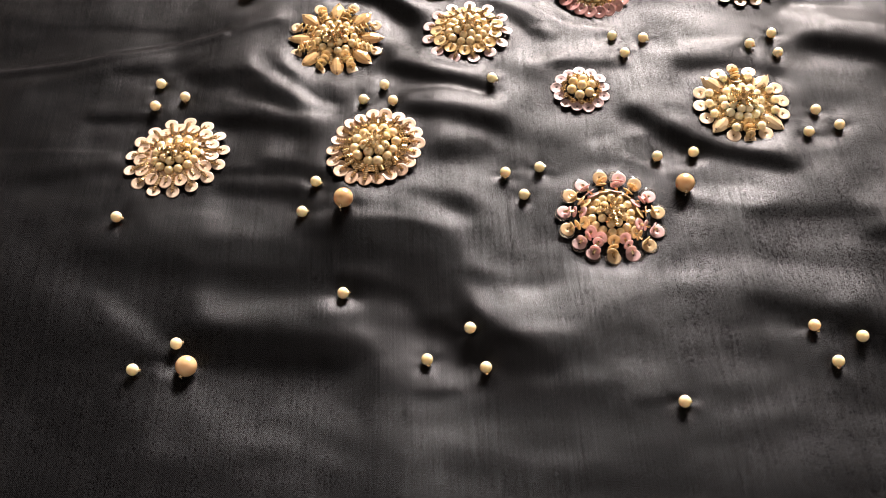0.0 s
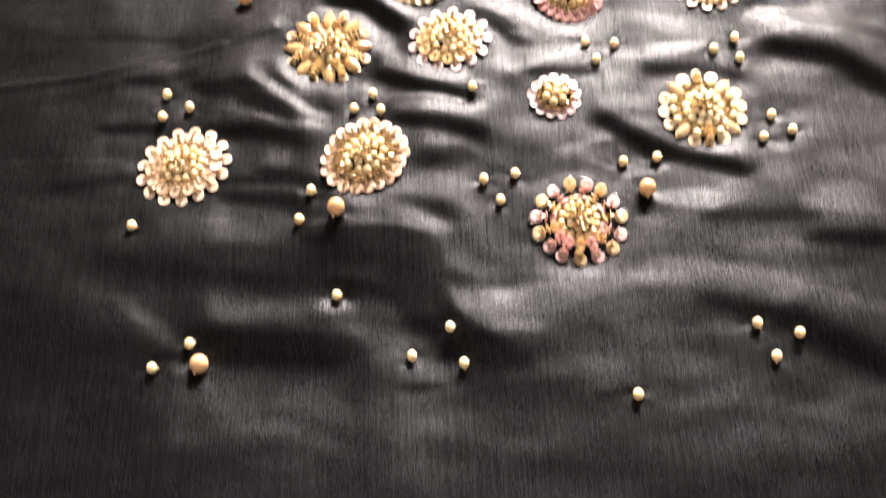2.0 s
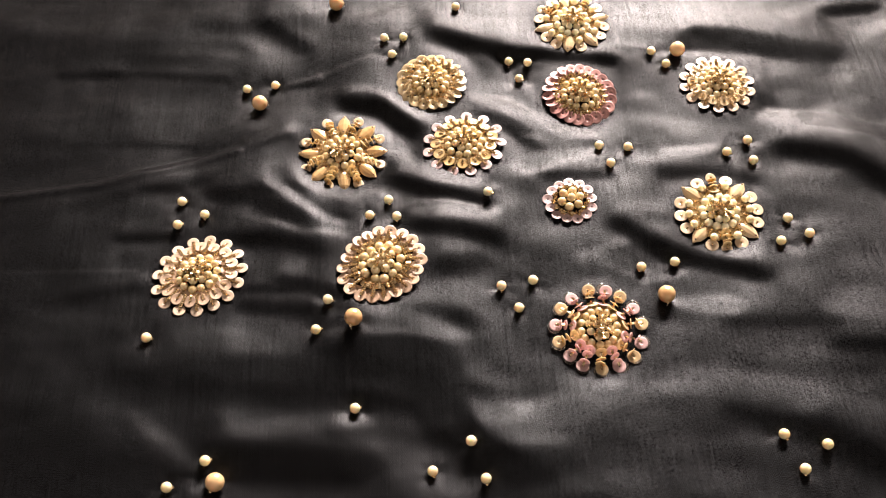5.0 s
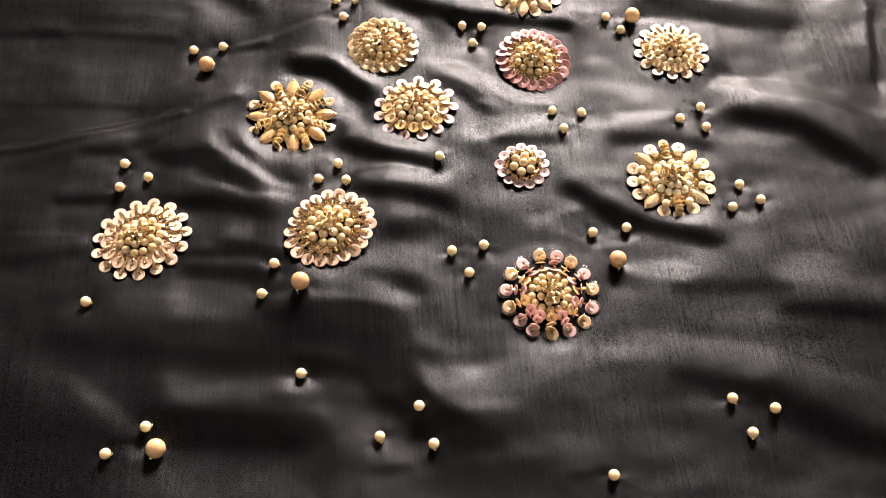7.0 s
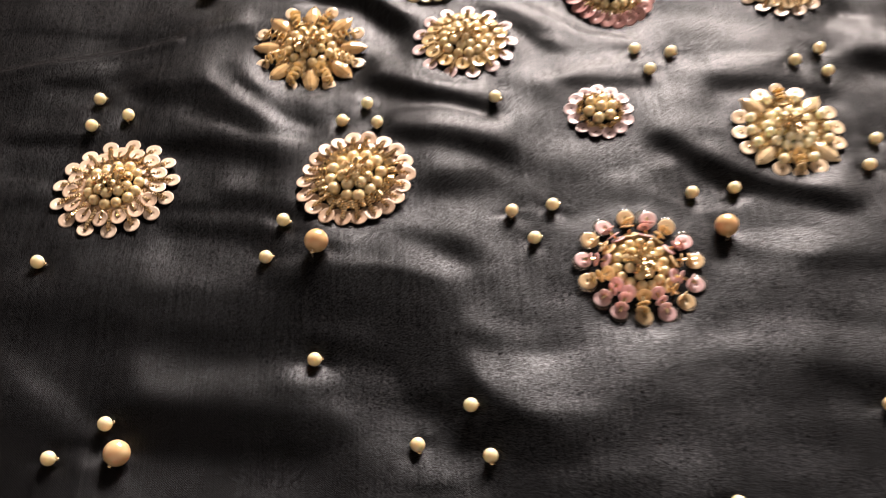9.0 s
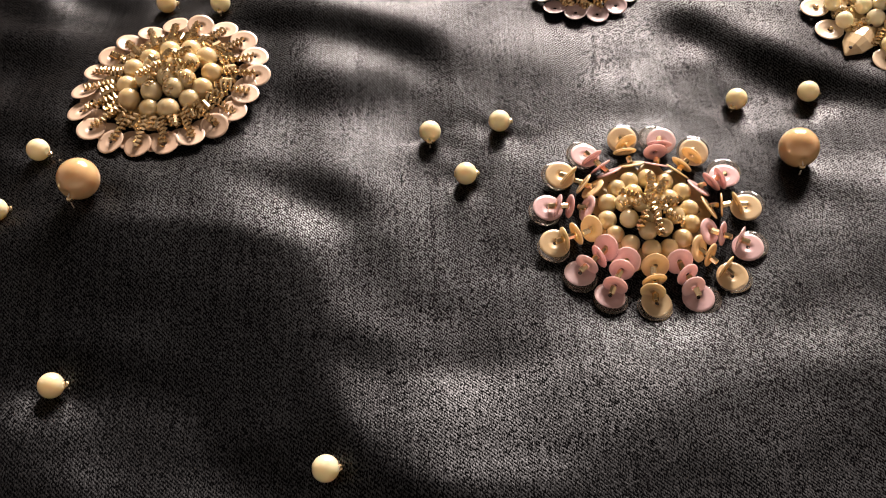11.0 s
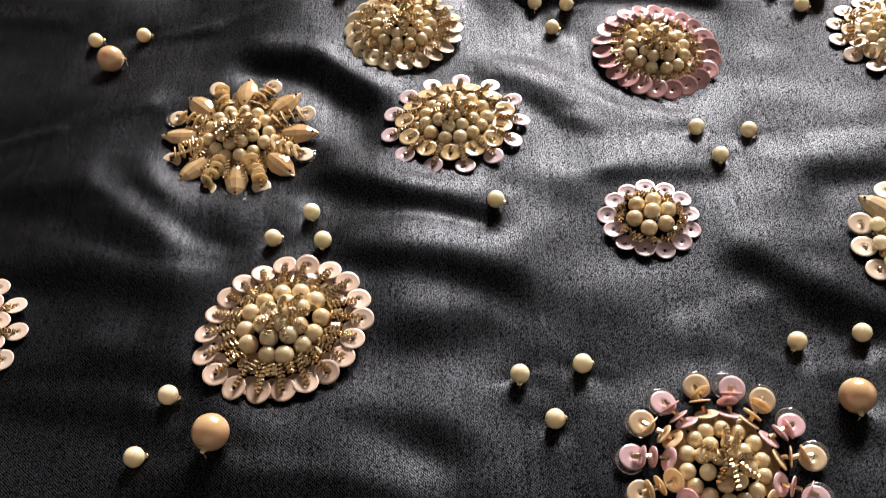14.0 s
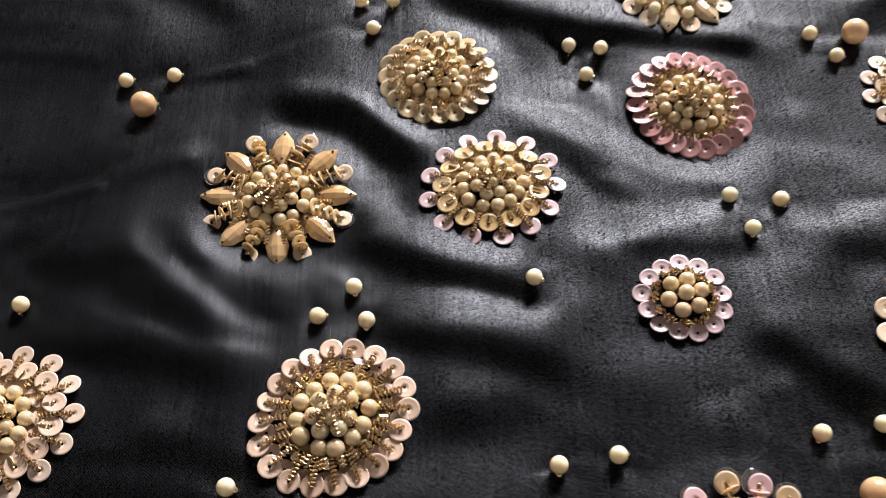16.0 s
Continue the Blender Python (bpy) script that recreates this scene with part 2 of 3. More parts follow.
drape((63.9, 329.6), (81.1, 319.4), width=3.3, steep=-1.40)
drape((71, 365.9), (87.7, 365.8), (115.7, 359.5), width=2.3, steep=-1.54)
drape((73.4, 307.6), (82.7, 312.2), (103, 314.5), width=2.3, steep=0.84)
drape((81.7, 301.6), (105.8, 301.7), width=2.2, steep=-0.70)
drape((103, 333.6), (144.1, 305.3), width=14.0, steep=-0.18)
drape((123.9, 367.3), (138.1, 365), width=2.1, steep=0.60)
drape((153.7, 370.9), (178.7, 362.1), (202.8, 351.1), width=4.5, steep=-1.54)
drape((172, 341.8), (184.3, 323.5), width=3.5, steep=-0.84)
drape((182, 323.6), (204, 319), (232.2, 305), width=4.6, steep=1.80)
drape((176.7, 310.7), (199.8, 303.3), (222.8, 282), width=4.1, steep=-1.26)
drape((217, 349.8), (245.7, 348.4), width=10.6, steep=0.72)
drape((245.8, 361.5), (239, 326.8), width=1.3, steep=-0.98)
drape((127.7, 300.6), (160.1, 296.2), width=3.1, steep=-0.98)
drape((107, 277.7), (123.9, 264.2), (141.8, 259), (155.1, 252.7), width=3.2, steep=-1.26)
drape((90.7, 264.7), (108.2, 271.3), width=2.4, steep=0.60)
drape((114, 253.7), (126.8, 256.7), width=1.9, steep=0.72)
drape((162.4, 257.1), (220.6, 254), width=9.0, steep=0.36)
drape((180.3, 237.1), (213.2, 230.7), width=3.8, steep=0.84)
drape((141.2, 234.7), (174.8, 231.7), width=2.9, steep=-0.42)
drape((176.5, 222.7), (209.3, 218.6), width=3.2, steep=-0.98)
drape((123, 246.1), (142.9, 243.4), width=2.3, steep=0.72)
drape((116.3, 217.4), (155.6, 209.8), (198.7, 190.9), width=3.4, steep=0.60)
drape((134.4, 200.7), (152.3, 195.6), width=3.3, steep=-0.60)
drape((159.3, 193.2), (173.5, 182.6), (194.5, 171.8), width=5.4, steep=-1.08)
drape((44.6, 206), (59.2, 201.1), (79.2, 213.8), (94.1, 210.9), width=4.3, steep=0.60)
drape((51.3, 192.7), (73.6, 195.3), width=3.7, steep=0.72)
drape((27.3, 224.7), (32.8, 214.9), (35.2, 202.5), (47.5, 190.1), (58.1, 185.6), width=5.1, steep=-1.32)
drape((14.8, 231.2), (40, 232.6), width=2.8, steep=-0.49)
drape((6.9, 244.6), (46.4, 244.6), width=4.4, steep=0.12)
drape((-14.2, 236.8), (-0.7, 238.3), width=2.0, steep=0.60)
drape((-32.6, 250.9), (-8.8, 247.3), width=3.1, steep=-0.98)
drape((-37, 257.4), (-11.2, 257.1), width=1.9, steep=-0.84)
drape((-58.7, 241.5), (-35.6, 240.2), width=2.7, steep=0.48)
drape((-86.1, 234.4), (-65.6, 235.4), width=2.5, steep=0.36)
drape((-71.5, 224), (-5.7, 217.1), width=6.4, steep=-0.60)
drape((-95.7, 257.2), (-70.8, 260.4), width=2.8, steep=-0.70)
drape((-28.9, 204.3), (-14.6, 208.5), (3.8, 207.8), width=2.9, steep=0.06)
drape((-18.6, 213.7), (14.9, 209.8), width=6.5, steep=-0.36)
drape((3.9, 202.4), (31.4, 198.8), width=4.7, steep=-0.48)
drape((-67.7, 210.6), (-53.7, 199.9), (-47.7, 193.9), width=2.4, steep=0.60)
drape((-37.1, 194.7), (4.2, 188.9), width=5.8, steep=-1.56)
drape((-84.7, 194.2), (-59.9, 192.7), width=3.8, steep=-0.60)
drape((-54.2, 189.2), (-43.7, 189.7), width=0.9, steep=-0.98)
drape((-51.8, 184.3), (-41.3, 183.6), width=1.3, steep=0.72)
drape((-33.8, 177.4), (4.6, 172.4), width=2.9, steep=0.12)
drape((-74.3, 173.7), (-63.2, 179.2), width=2.0, steep=0.48)
drape((92.2, 168.5), (103.1, 169.6), width=1.7, steep=-0.56)
drape((64.8, 179.6), (93.7, 179.8), width=6.0, steep=0.24)
drape((29.1, 176.3), (39.7, 176.5), width=1.5, steep=-0.42)
drape((93, 174.2), (179.4, 158.2), width=6.6, steep=0.42)
drape((113.6, 190), (132, 188.9), width=6.3, steep=0.24)
drape((162.1, 274.8), (226.1, 271.3), width=5.5, steep=0.48)
# no fold of its own: a broad tilt added to dim the far sheen
drape((-11.3, 365.7), (250.5, 348.1), width=15.7, steep=-0.34)
drape((-107.8, 383.4), (-66.4, 375.6), (-51.9, 377.3), width=3.8, steep=-1.12)
drape((-143.1, 394.4), (-75.6, 393.3), width=11.4, steep=-0.42)
drape((-134, 348.2), (-82.4, 347.8), width=7.6, steep=-0.42)
drape((-130.5, 318.5), (-90, 318.8), width=5.8, steep=-0.36)
drape((-118.6, 367.6), (-94.4, 366.3), width=1.9, steep=-0.70)
drape((-100.6, 393.2), (-45.8, 394.7), width=4.5, steep=0.24)
drape((-33, 390.3), (-15.2, 376.1), width=3.3, steep=-0.70)
drape((9.3, 392.6), (24.4, 396.9), width=2.8, steep=0.60)
drape((-35.8, 353.5), (-9.9, 360.3), (14.1, 368.5), width=1.5, steep=1.20)
drape((-24.1, 355.9), (-9.8, 356.8), width=1.5, steep=-0.98)
drape((41.2, 379), (55.6, 372.3), (69.7, 365.7), width=3.5, steep=-1.40)
drape((57.2, 382.4), (86.2, 385.5), width=1.4, steep=0.84)
drape((126.3, 386.9), (197.3, 381.3), width=5.1, steep=0.60)
drape((213.8, 383.7), (234.2, 384.3), width=2.6, steep=-1.12)
drape((-3.3, 229.8), (34.6, 229.4), width=4.9, steep=-0.96)
drape((6.3, 213.6), (37.5, 211.7), width=4.2, steep=-1.08)
drape((34, 261.7), (53.5, 264.8), width=4.3, steep=-0.84)
drape((39.4, 270.9), (41.8, 238.6), width=6.0, steep=-0.54)
drape((42.7, 238.5), (49.3, 214.7), width=4.7, steep=-0.48)
drape((-11.3, 254.7), (12.2, 251.3), width=5.0, steep=0.60)
drape((56, 236.9), (62.9, 233.5), width=3.4, steep=0.12)
drape((59.7, 274.3), (79.5, 269), width=6.8, steep=-0.24)
drape((62.6, 301.2), (82.2, 295), width=6.2, steep=-0.30)
drape((24.3, 244.3), (44.4, 242.4), width=3.8, steep=-0.78)
drape((36.5, 226.4), (45.2, 218.5), width=3.4, steep=-0.36)
drape((45.5, 209.7), (65.5, 206.6), width=3.3, steep=0.48)
drape((73.6, 210.4), (96.2, 207.2), width=2.7, steep=0.36)
drape((-76, 388.5), (-18.7, 388.5), width=10.3, steep=-0.60)
drape((-67.3, 355.8), (-34.5, 361), width=7.2, steep=-0.48)
drape((-59.4, 325.9), (-21.2, 324.5), width=6.0, steep=-0.42)
drape((40.6, 303.5), (61.8, 297.9), width=1.8, steep=0.60)
drape((76.1, 352.2), (104.7, 319.9), width=2.5, steep=0.72)
drape((120.3, 307.2), (144.2, 309.7), width=3.0, steep=0.84)
drape((112.6, 319.6), (140.5, 324), width=4.4, steep=0.36)


def press(*line, width, slope):
    """Along a line of places the cloth takes on one slope; it gives way softly to what lies beside it."""
    pad = 3 * width + 4
    xs, ys = [p[0] for p in line], [p[1] for p in line]
    i0, i1 = np.searchsorted(GX, (min(xs) - pad, max(xs) + pad))
    j0, j1 = np.searchsorted(GY, (min(ys) - pad, max(ys) + pad))
    px, py = MX[j0:j1, i0:i1], MY[j0:j1, i0:i1]
    best = np.full(px.shape, 1e9)
    for (ax, ay), (bx, by) in zip(line, line[1:]):
        dx, dy = bx - ax, by - ay
        u = np.clip(((px - ax) * dx + (py - ay) * dy) / (dx * dx + dy * dy), 0, 1)
        best = np.minimum(best, np.hypot((px - ax - u * dx) * 0.8, py - ay - u * dy))
    hold = 0.92 * np.exp(-((best / (1.15 * width)) ** 3))
    lean[j0:j1, i0:i1] += hold * (slope - lean[j0:j1, i0:i1])


press((-148.5, 408.9), (-114.5, 403), (-81.5, 400.7), width=12.5, slope=-0.1)
press((-119, 384.2), (-42.1, 377.3), width=7.7, slope=0)
press((-99.1, 382.9), (-74.2, 380.1), (-44.7, 379.1), width=3.5, slope=0.16)
press((-109.2, 325.7), (-49.8, 321.9), width=2.8, slope=0.05)
press((-53.8, 316.5), (-38.5, 323.5), (-20.8, 334.1), width=3.5, slope=-0.03)
press((-91.2, 311), (-78.4, 316), (-61.1, 322.1), (-36.7, 331), width=1.8, slope=0.15)
press((-37.8, 312.1), (-27.5, 308.6), (-18.9, 299), (-9.9, 289.7), (0.6, 284.3), width=2.4, slope=-0.09)
press((-48, 300.9), (-34.7, 298.7), (-21.2, 291.4), (-10.6, 283.5), width=2.9, slope=0.4)
press((-12.7, 297.3), (4.8, 290.3), width=2.2, slope=0.1)
press((146.4, 361.2), (167.1, 356.5), (208.2, 348.9), width=7.2, slope=-0.02)
press((149.8, 368.9), (169.8, 368.9), (188, 363.3), (208.8, 359.5), width=3.9, slope=0.36)
press((176, 328.4), (194.7, 324.8), (217.8, 317.4), width=3.7, slope=-0.24)
press((63.7, 383.6), (97.8, 377.9), (142.8, 381.6), width=6.2, slope=-0.04)
press((-58.8, 238.9), (-28.6, 234.9), width=4.9, slope=-0.06)
press((-34, 226.5), (-6.5, 224.5), (16.9, 222.3), (32.1, 214.2), width=4.2, slope=0.3)
press((12.1, 236.5), (29.1, 237.7), (40.9, 234.8), width=2.6, slope=-0.07)
press((-30.5, 203.1), (-13.6, 205.4), (7.2, 205.8), width=3.4, slope=-0.11)
press((-32.5, 191.6), (-13.1, 191.8), (10.9, 190.5), width=3.6, slope=0.45)
press((-65.6, 209.9), (-54.5, 199), (-46.1, 193.1), width=2.3, slope=-0.12)
press((-116.1, 208.3), (-93.7, 199.2), (-75.1, 186.7), width=11.4, slope=0.22)
press((-20.9, 259.7), (-7.3, 256.1), (0.9, 253.2), width=2.4, slope=0.35)
press((93.3, 210.7), (116.8, 213.1), (135.4, 210), (156.6, 202.6), width=4.6, slope=-0.1)
press((46.5, 204.2), (57.9, 200.2), (72.9, 199.3), (88.6, 204.5), width=4, slope=-0.13)
press((39.3, 233.1), (39.9, 215.9), (41.6, 204.5), (48, 193.3), (56.9, 188.5), width=2.8, slope=0.5)
press((53.1, 186.8), (67.3, 182.3), width=3.2, slope=0.25)
press((178.6, 237.3), (195.9, 234.7), width=3, slope=-0.25)
press((119.5, 244.3), (141.7, 238.8), width=2.3, slope=-0.18)
press((14.9, 227.4), (25.3, 227), (33.1, 225.3), (37.7, 220.1), width=4.9, slope=0.42)
press((73.6, 309.8), (94.4, 308.6), width=4.8, slope=-0.07)
press((73.7, 304.2), (86.1, 308), (100, 311.3), width=1.8, slope=-0.22)
press((101.6, 259.6), (113.1, 254.3), width=1.3, slope=-0.18)
press((-26.2, 303), (-17.4, 297.2), (-7.4, 289.4), width=1.6, slope=-0.1)
press((117.9, 156.3), (148.7, 154.6), width=8.5, slope=-0.13)
press((-156.8, 339.6), (-125.4, 346.2), (-93.2, 349.8), width=10.8, slope=-0.15)
press((183.1, 240.5), (216.7, 229.5), width=6, slope=-0.16)
press((-32.8, 172.9), (-4, 169.4), width=4.3, slope=-0.12)
press((-8.9, 300.9), (-1.2, 289.9), width=2.3, slope=0.1)
press((77.1, 323.8), (87.2, 316.4), width=2.8, slope=0)
press((58.4, 366.4), (71.6, 357.7), width=3.3, slope=0.22)
press((56.7, 344.2), (70.9, 341), (82, 330.6), (89.7, 324.9), width=2, slope=-0.2)
press((58.2, 333.6), (69.3, 329.9), (75.8, 324.8), width=1.5, slope=0.36)
press((131.7, 331.4), (153.7, 328.9), width=3.9, slope=0.06)
press((151.3, 367.5), (164.4, 364.8), width=2.5, slope=0.3)
press((130.9, 311.4), (149.7, 311.9), width=1.8, slope=-0.18)
press((26.9, 237.5), (46, 233.3), width=2.2, slope=0.16)
press((13.7, 225.4), (24, 227.8), (32.5, 224.5), (37.2, 216.8), (38.4, 207.3), width=4.5, slope=0.4)
press((49.7, 220.8), (59.1, 216.7), (69.9, 214.4), width=4, slope=-0.06)
press((21.9, 226.1), (30.2, 213.8), (35.2, 204.8), width=4.2, slope=0.36)
press((-147.8, 405.3), (-119.1, 399.8), (-86.1, 397.5), width=10.4, slope=-0.2)
press((24, 241), (35, 237), (47, 232.5), width=4.5, slope=0.14)
press((12, 226), (26, 222), (36, 214), width=7, slope=0.42)
press((-39.9, 164.1), (-14.9, 160.9), (6.4, 162.4), width=6.5, slope=-0.1)
press((38.6, 165.1), (62.7, 158.3), (88, 162.3), width=6.1, slope=-0.08)
press((114.8, 181.5), (136, 170.6), (157.2, 156.5), width=6.8, slope=-0.1)
press((-138.6, 298.9), (-113.3, 305.3), (-87.9, 314.6), width=8.8, slope=-0.12)
press((-132.1, 302.2), (-110.5, 304.4), (-93.1, 306.3), (-75.9, 311), (-60.7, 315.7), (-40.8, 320.7), width=1.6, slope=0.3)
press((-132.1, 304.8), (-110.5, 307), (-93.1, 308.9), (-75.9, 313.6), (-60.7, 318.3), (-40.8, 323.3), width=1.6, slope=-0.55)


def ripple(seed, across, along, amount):
    """Random small waves for the whole sheet, longer across than along."""
    rng = np.random.default_rng(seed)
    kx = np.fft.fftfreq(len(GX), STEP)[None, :]
    ky = np.fft.fftfreq(len(GY), STEP)[:, None]
    keep = np.exp(-((kx * across) ** 2) - (ky * along) ** 2)
    field = np.fft.ifft2(np.fft.fft2(rng.standard_normal(MX.shape)) * keep).real
    return amount * field / field.std()


# the flanks are joined into one height that rises and falls as they say
kx = 2 * np.pi * np.fft.fftfreq(len(GX), STEP)[None, :]
ky = 2 * np.pi * np.fft.fftfreq(len(GY), STEP)[:, None]
lean += ripple(5, 30, 10, 0.035) + ripple(6, 12, 7, 0.016) + ripple(7, 9, 4, 0.006)
spectrum = -1j * ky * np.fft.fft2(lean) / (ky ** 2 + 0.10 * kx ** 2 + 0.02 ** 2)
HEIGHT = np.fft.ifft2(spectrum).real


def dip(x, y, deep, wide):
    """The stitch of a bead draws the cloth in a little."""
    near, round_it = np.hypot(MX - x, MY - y), np.arctan2(MY - y, MX - x)
    star = 1 + 0.55 * np.cos(3 * round_it + x) + 0.35 * np.cos(5 * round_it + y)
    return -0.7 * deep * (0.6 * np.exp(-((near / wide) ** 2)) + 0.4 * star * np.exp(-((near / (2.4 * wide)) ** 2)))


def ground(x, y):
    """The cloth's height under a place, in millimetres."""
    i = min(max(int((x - X0) / STEP), 0), len(GX) - 2)
    j = min(max(int((y - Y0) / STEP), 0), len(GY) - 2)
    u, v = (x - GX[i]) / STEP, (y - GY[j]) / STEP
    a, b = HEIGHT[j, i] * (1 - u) + HEIGHT[j, i + 1] * u, HEIGHT[j + 1, i] * (1 - u) + HEIGHT[j + 1, i + 1] * u
    return a * (1 - v) + b * v


# every stitched bead draws the cloth in
HEIGHT += dip(-66.4, 238.7, 0.95, 2.8)
HEIGHT += dip(-42.5, 193.6, 0.95, 2.8)
HEIGHT += dip(6.7, 209.5, 0.95, 2.8)
HEIGHT += dip(45.2, 195.9, 0.95, 2.8)
HEIGHT += dip(32.0, 187.2, 0.95, 2.8)
HEIGHT += dip(104.5, 168.2, 0.95, 2.8)
HEIGHT += dip(148.0, 192.0, 0.95, 2.8)
HEIGHT += dip(60.0, 254.0, 0.95, 2.8)
HEIGHT += dip(71.6, 255.6, 0.95, 2.8)
HEIGHT += dip(65.5, 244.6, 0.95, 2.8)
HEIGHT += dip(112.0, 259.3, 0.95, 2.8)
HEIGHT += dip(124.8, 261.1, 0.95, 2.8)
HEIGHT += dip(104.0, 315.7, 0.95, 2.8)
HEIGHT += dip(115.3, 314.2, 0.95, 2.8)
HEIGHT += dip(107.3, 306.3, 0.95, 2.8)
HEIGHT += dip(170.0, 276.6, 0.95, 2.8)
HEIGHT += dip(176.2, 269.0, 0.95, 2.8)
HEIGHT += dip(164.8, 266.2, 0.95, 2.8)
HEIGHT += dip(57.9, 293.7, 0.95, 2.8)
HEIGHT += dip(19.7, 293.2, 0.95, 2.8)
HEIGHT += dip(12.4, 286.1, 0.95, 2.8)
HEIGHT += dip(22.7, 284.4, 0.95, 2.8)
HEIGHT += dip(-2.8, 250.1, 0.95, 2.8)
HEIGHT += dip(-6.8, 238.4, 0.95, 2.8)
HEIGHT += dip(-60.3, 298.1, 0.95, 2.8)
HEIGHT += dip(-51.0, 291.6, 0.95, 2.8)
HEIGHT += dip(-60.6, 286.7, 0.95, 2.8)
HEIGHT += dip(-38.9, 355.0, 0.95, 2.8)
HEIGHT += dip(-27.2, 356.7, 0.95, 2.8)
HEIGHT += dip(79.8, 361.4, 0.95, 2.8)
HEIGHT += dip(71.9, 362.9, 0.95, 2.8)
HEIGHT += dip(75.5, 353.7, 0.95, 2.8)
HEIGHT += dip(132.1, 362.5, 0.95, 2.8)
HEIGHT += dip(137.5, 355.7, 0.95, 2.8)
HEIGHT += dip(153.3, 308.2, 0.95, 2.8)
HEIGHT += dip(162.9, 314.1, 0.95, 2.8)
HEIGHT += dip(163.2, 304.3, 0.95, 2.8)
HEIGHT += dip(19.4, 376.9, 0.95, 2.8)
HEIGHT += dip(27.6, 377.0, 0.95, 2.8)
HEIGHT += dip(22.5, 367.8, 0.95, 2.8)
HEIGHT += dip(49.3, 183.4, 0.95, 2.8)
HEIGHT += dip(-54.0, 185.1, 0.95, 2.8)
HEIGHT += dip(152.0, 180.0, 0.95, 2.8)
HEIGHT += dip(161.2, 187.7, 0.95, 2.8)
HEIGHT += dip(51.0, 393.1, 0.95, 2.8)
HEIGHT += dip(118.9, 246.6, 1.0, 4.2)
HEIGHT += dip(6.8, 240.5, 1.0, 4.2)
HEIGHT += dip(-32.8, 345.6, 1.0, 4.2)
HEIGHT += dip(143.2, 362.3, 1.0, 4.2)
HEIGHT += dip(-38.9, 186.5, 1.0, 4.2)
HEIGHT += dip(-1.4, 398.9, 1.0, 4.2)

FLOWERS = {
    "rose": (-50.6, 264.4), "coil": (16.8, 263.4), "stack": (92.8, 234.3), "stone": (1.8, 317.9), "frill": (50.3, 318.8),
    "swirl": (38.6, 352.4), "pink": (99.7, 343.3), "peach": (157.0, 344.3), "small": (89.4, 289.5), "star": (144.6, 280.3), "top": (100.7, 381.0)}
# how far the cloth tips each flower towards the viewer, in degrees
TIPPED = {"pink": 7.0, "stone": 5.0, "frill": -2.0, "stack": 5.0, "star": 5.0, "rose": -1.0, "small": 2.0, "swirl": 3.0, "coil": 1.5, "top": 4.0}
# how far a flower is drawn out of round, and along which way, in degrees
OVAL = {"coil": (0.08, 45.0), "rose": (0.045, 40.0), "frill": (0.04, 40.0), "pink": (0.04, -45.0)}
for key, (fx, fy) in FLOWERS.items():
    wide = 12.5 if key == "small" else 18.5
    flat = np.exp(-((np.hypot(MX - fx, MY - fy) / wide) ** 6))
    level = (HEIGHT * flat).sum() / flat.sum() + math.tan(radians(TIPPED.get(key, 0.0))) * (MY - fy)
    HEIGHT = HEIGHT + flat * (level - HEIGHT) * 0.9


# ---- building helpers ----
def mesh_of(name, bm, mat, smooth=True):
    """A bmesh drawn in millimetres becomes a mesh in metres."""
    bmesh.ops.scale(bm, vec=(MM, MM, MM), verts=bm.verts)
    bmesh.ops.recalc_face_normals(bm, faces=bm.faces)
    me = bpy.data.meshes.new(name)
    bm.to_mesh(me)
    bm.free()
    if smooth:
        me.shade_smooth()
    me.materials.append(mat)
    return me


def piece(name, me, parent, m, label=""):
    """One part of a thing; m is its pose in the thing's own space, in millimetres."""
    ob = new(name, me)
    ob.parent = parent
    where = m.copy()
    x, y, z = m.translation
    amount, axis = parent.get("oval", (0.0, 0.0))
    grow = 1 + amount * math.cos(2 * (math.atan2(y, x) - radians(axis)))
    where.translation = Vector((x * grow, y * grow, z)) * MM
    ob.matrix_local = where
    if label:
        ob["label"] = label
    return ob


def ball(radius, across=16, rings=10, squash=1.0):
    bm = bmesh.new()
    bmesh.ops.create_uvsphere(bm, u_segments=across, v_segments=rings, radius=radius)
    bmesh.ops.scale(bm, vec=(1, 1, squash), verts=bm.verts)
    return bm


def drilled(radius, across=28, rings=16):
    """A bead with a sunken drill hole at both ends of its x axis."""
    bm = ball(radius, across, rings)
    bmesh.ops.rotate(bm, cent=(0, 0, 0), matrix=Matrix.Rotation(radians(90), 3, "Y"), verts=bm.verts)
    for v in bm.verts:
        if math.hypot(v.co.y, v.co.z) < 0.05 * radius:
            v.co.x *= 0.72
    return bm


def turned(profile, count):
    """A closed ring of (radius, height) turned about z."""
    bm = bmesh.new()
    rings = []
    for k in range(count):
        a = 2 * math.pi * k / count
        rings.append([bm.verts.new((r * math.cos(a), r * math.sin(a), z)) for r, z in profile])
    for k in range(count):
        one, two = rings[k], rings[(k + 1) % count]
        for i in range(len(profile)):
            j = (i + 1) % len(profile)
            bm.faces.new((one[i], two[i], two[j], one[j]))
    return bm


def sequin_bm(radius, cup=0.5):
    """A thin cupped disc with a small hole and a fine rim."""
    t = 0.07
    return turned([(0.3, 0.0), (radius * 0.5, 0.02), (radius * 0.8, cup * 0.4), (radius, cup), (radius * 0.985, cup + t),
                   (radius * 0.79, cup * 0.4 + t), (radius * 0.48, 0.02 + t), (0.3, t)], 20)


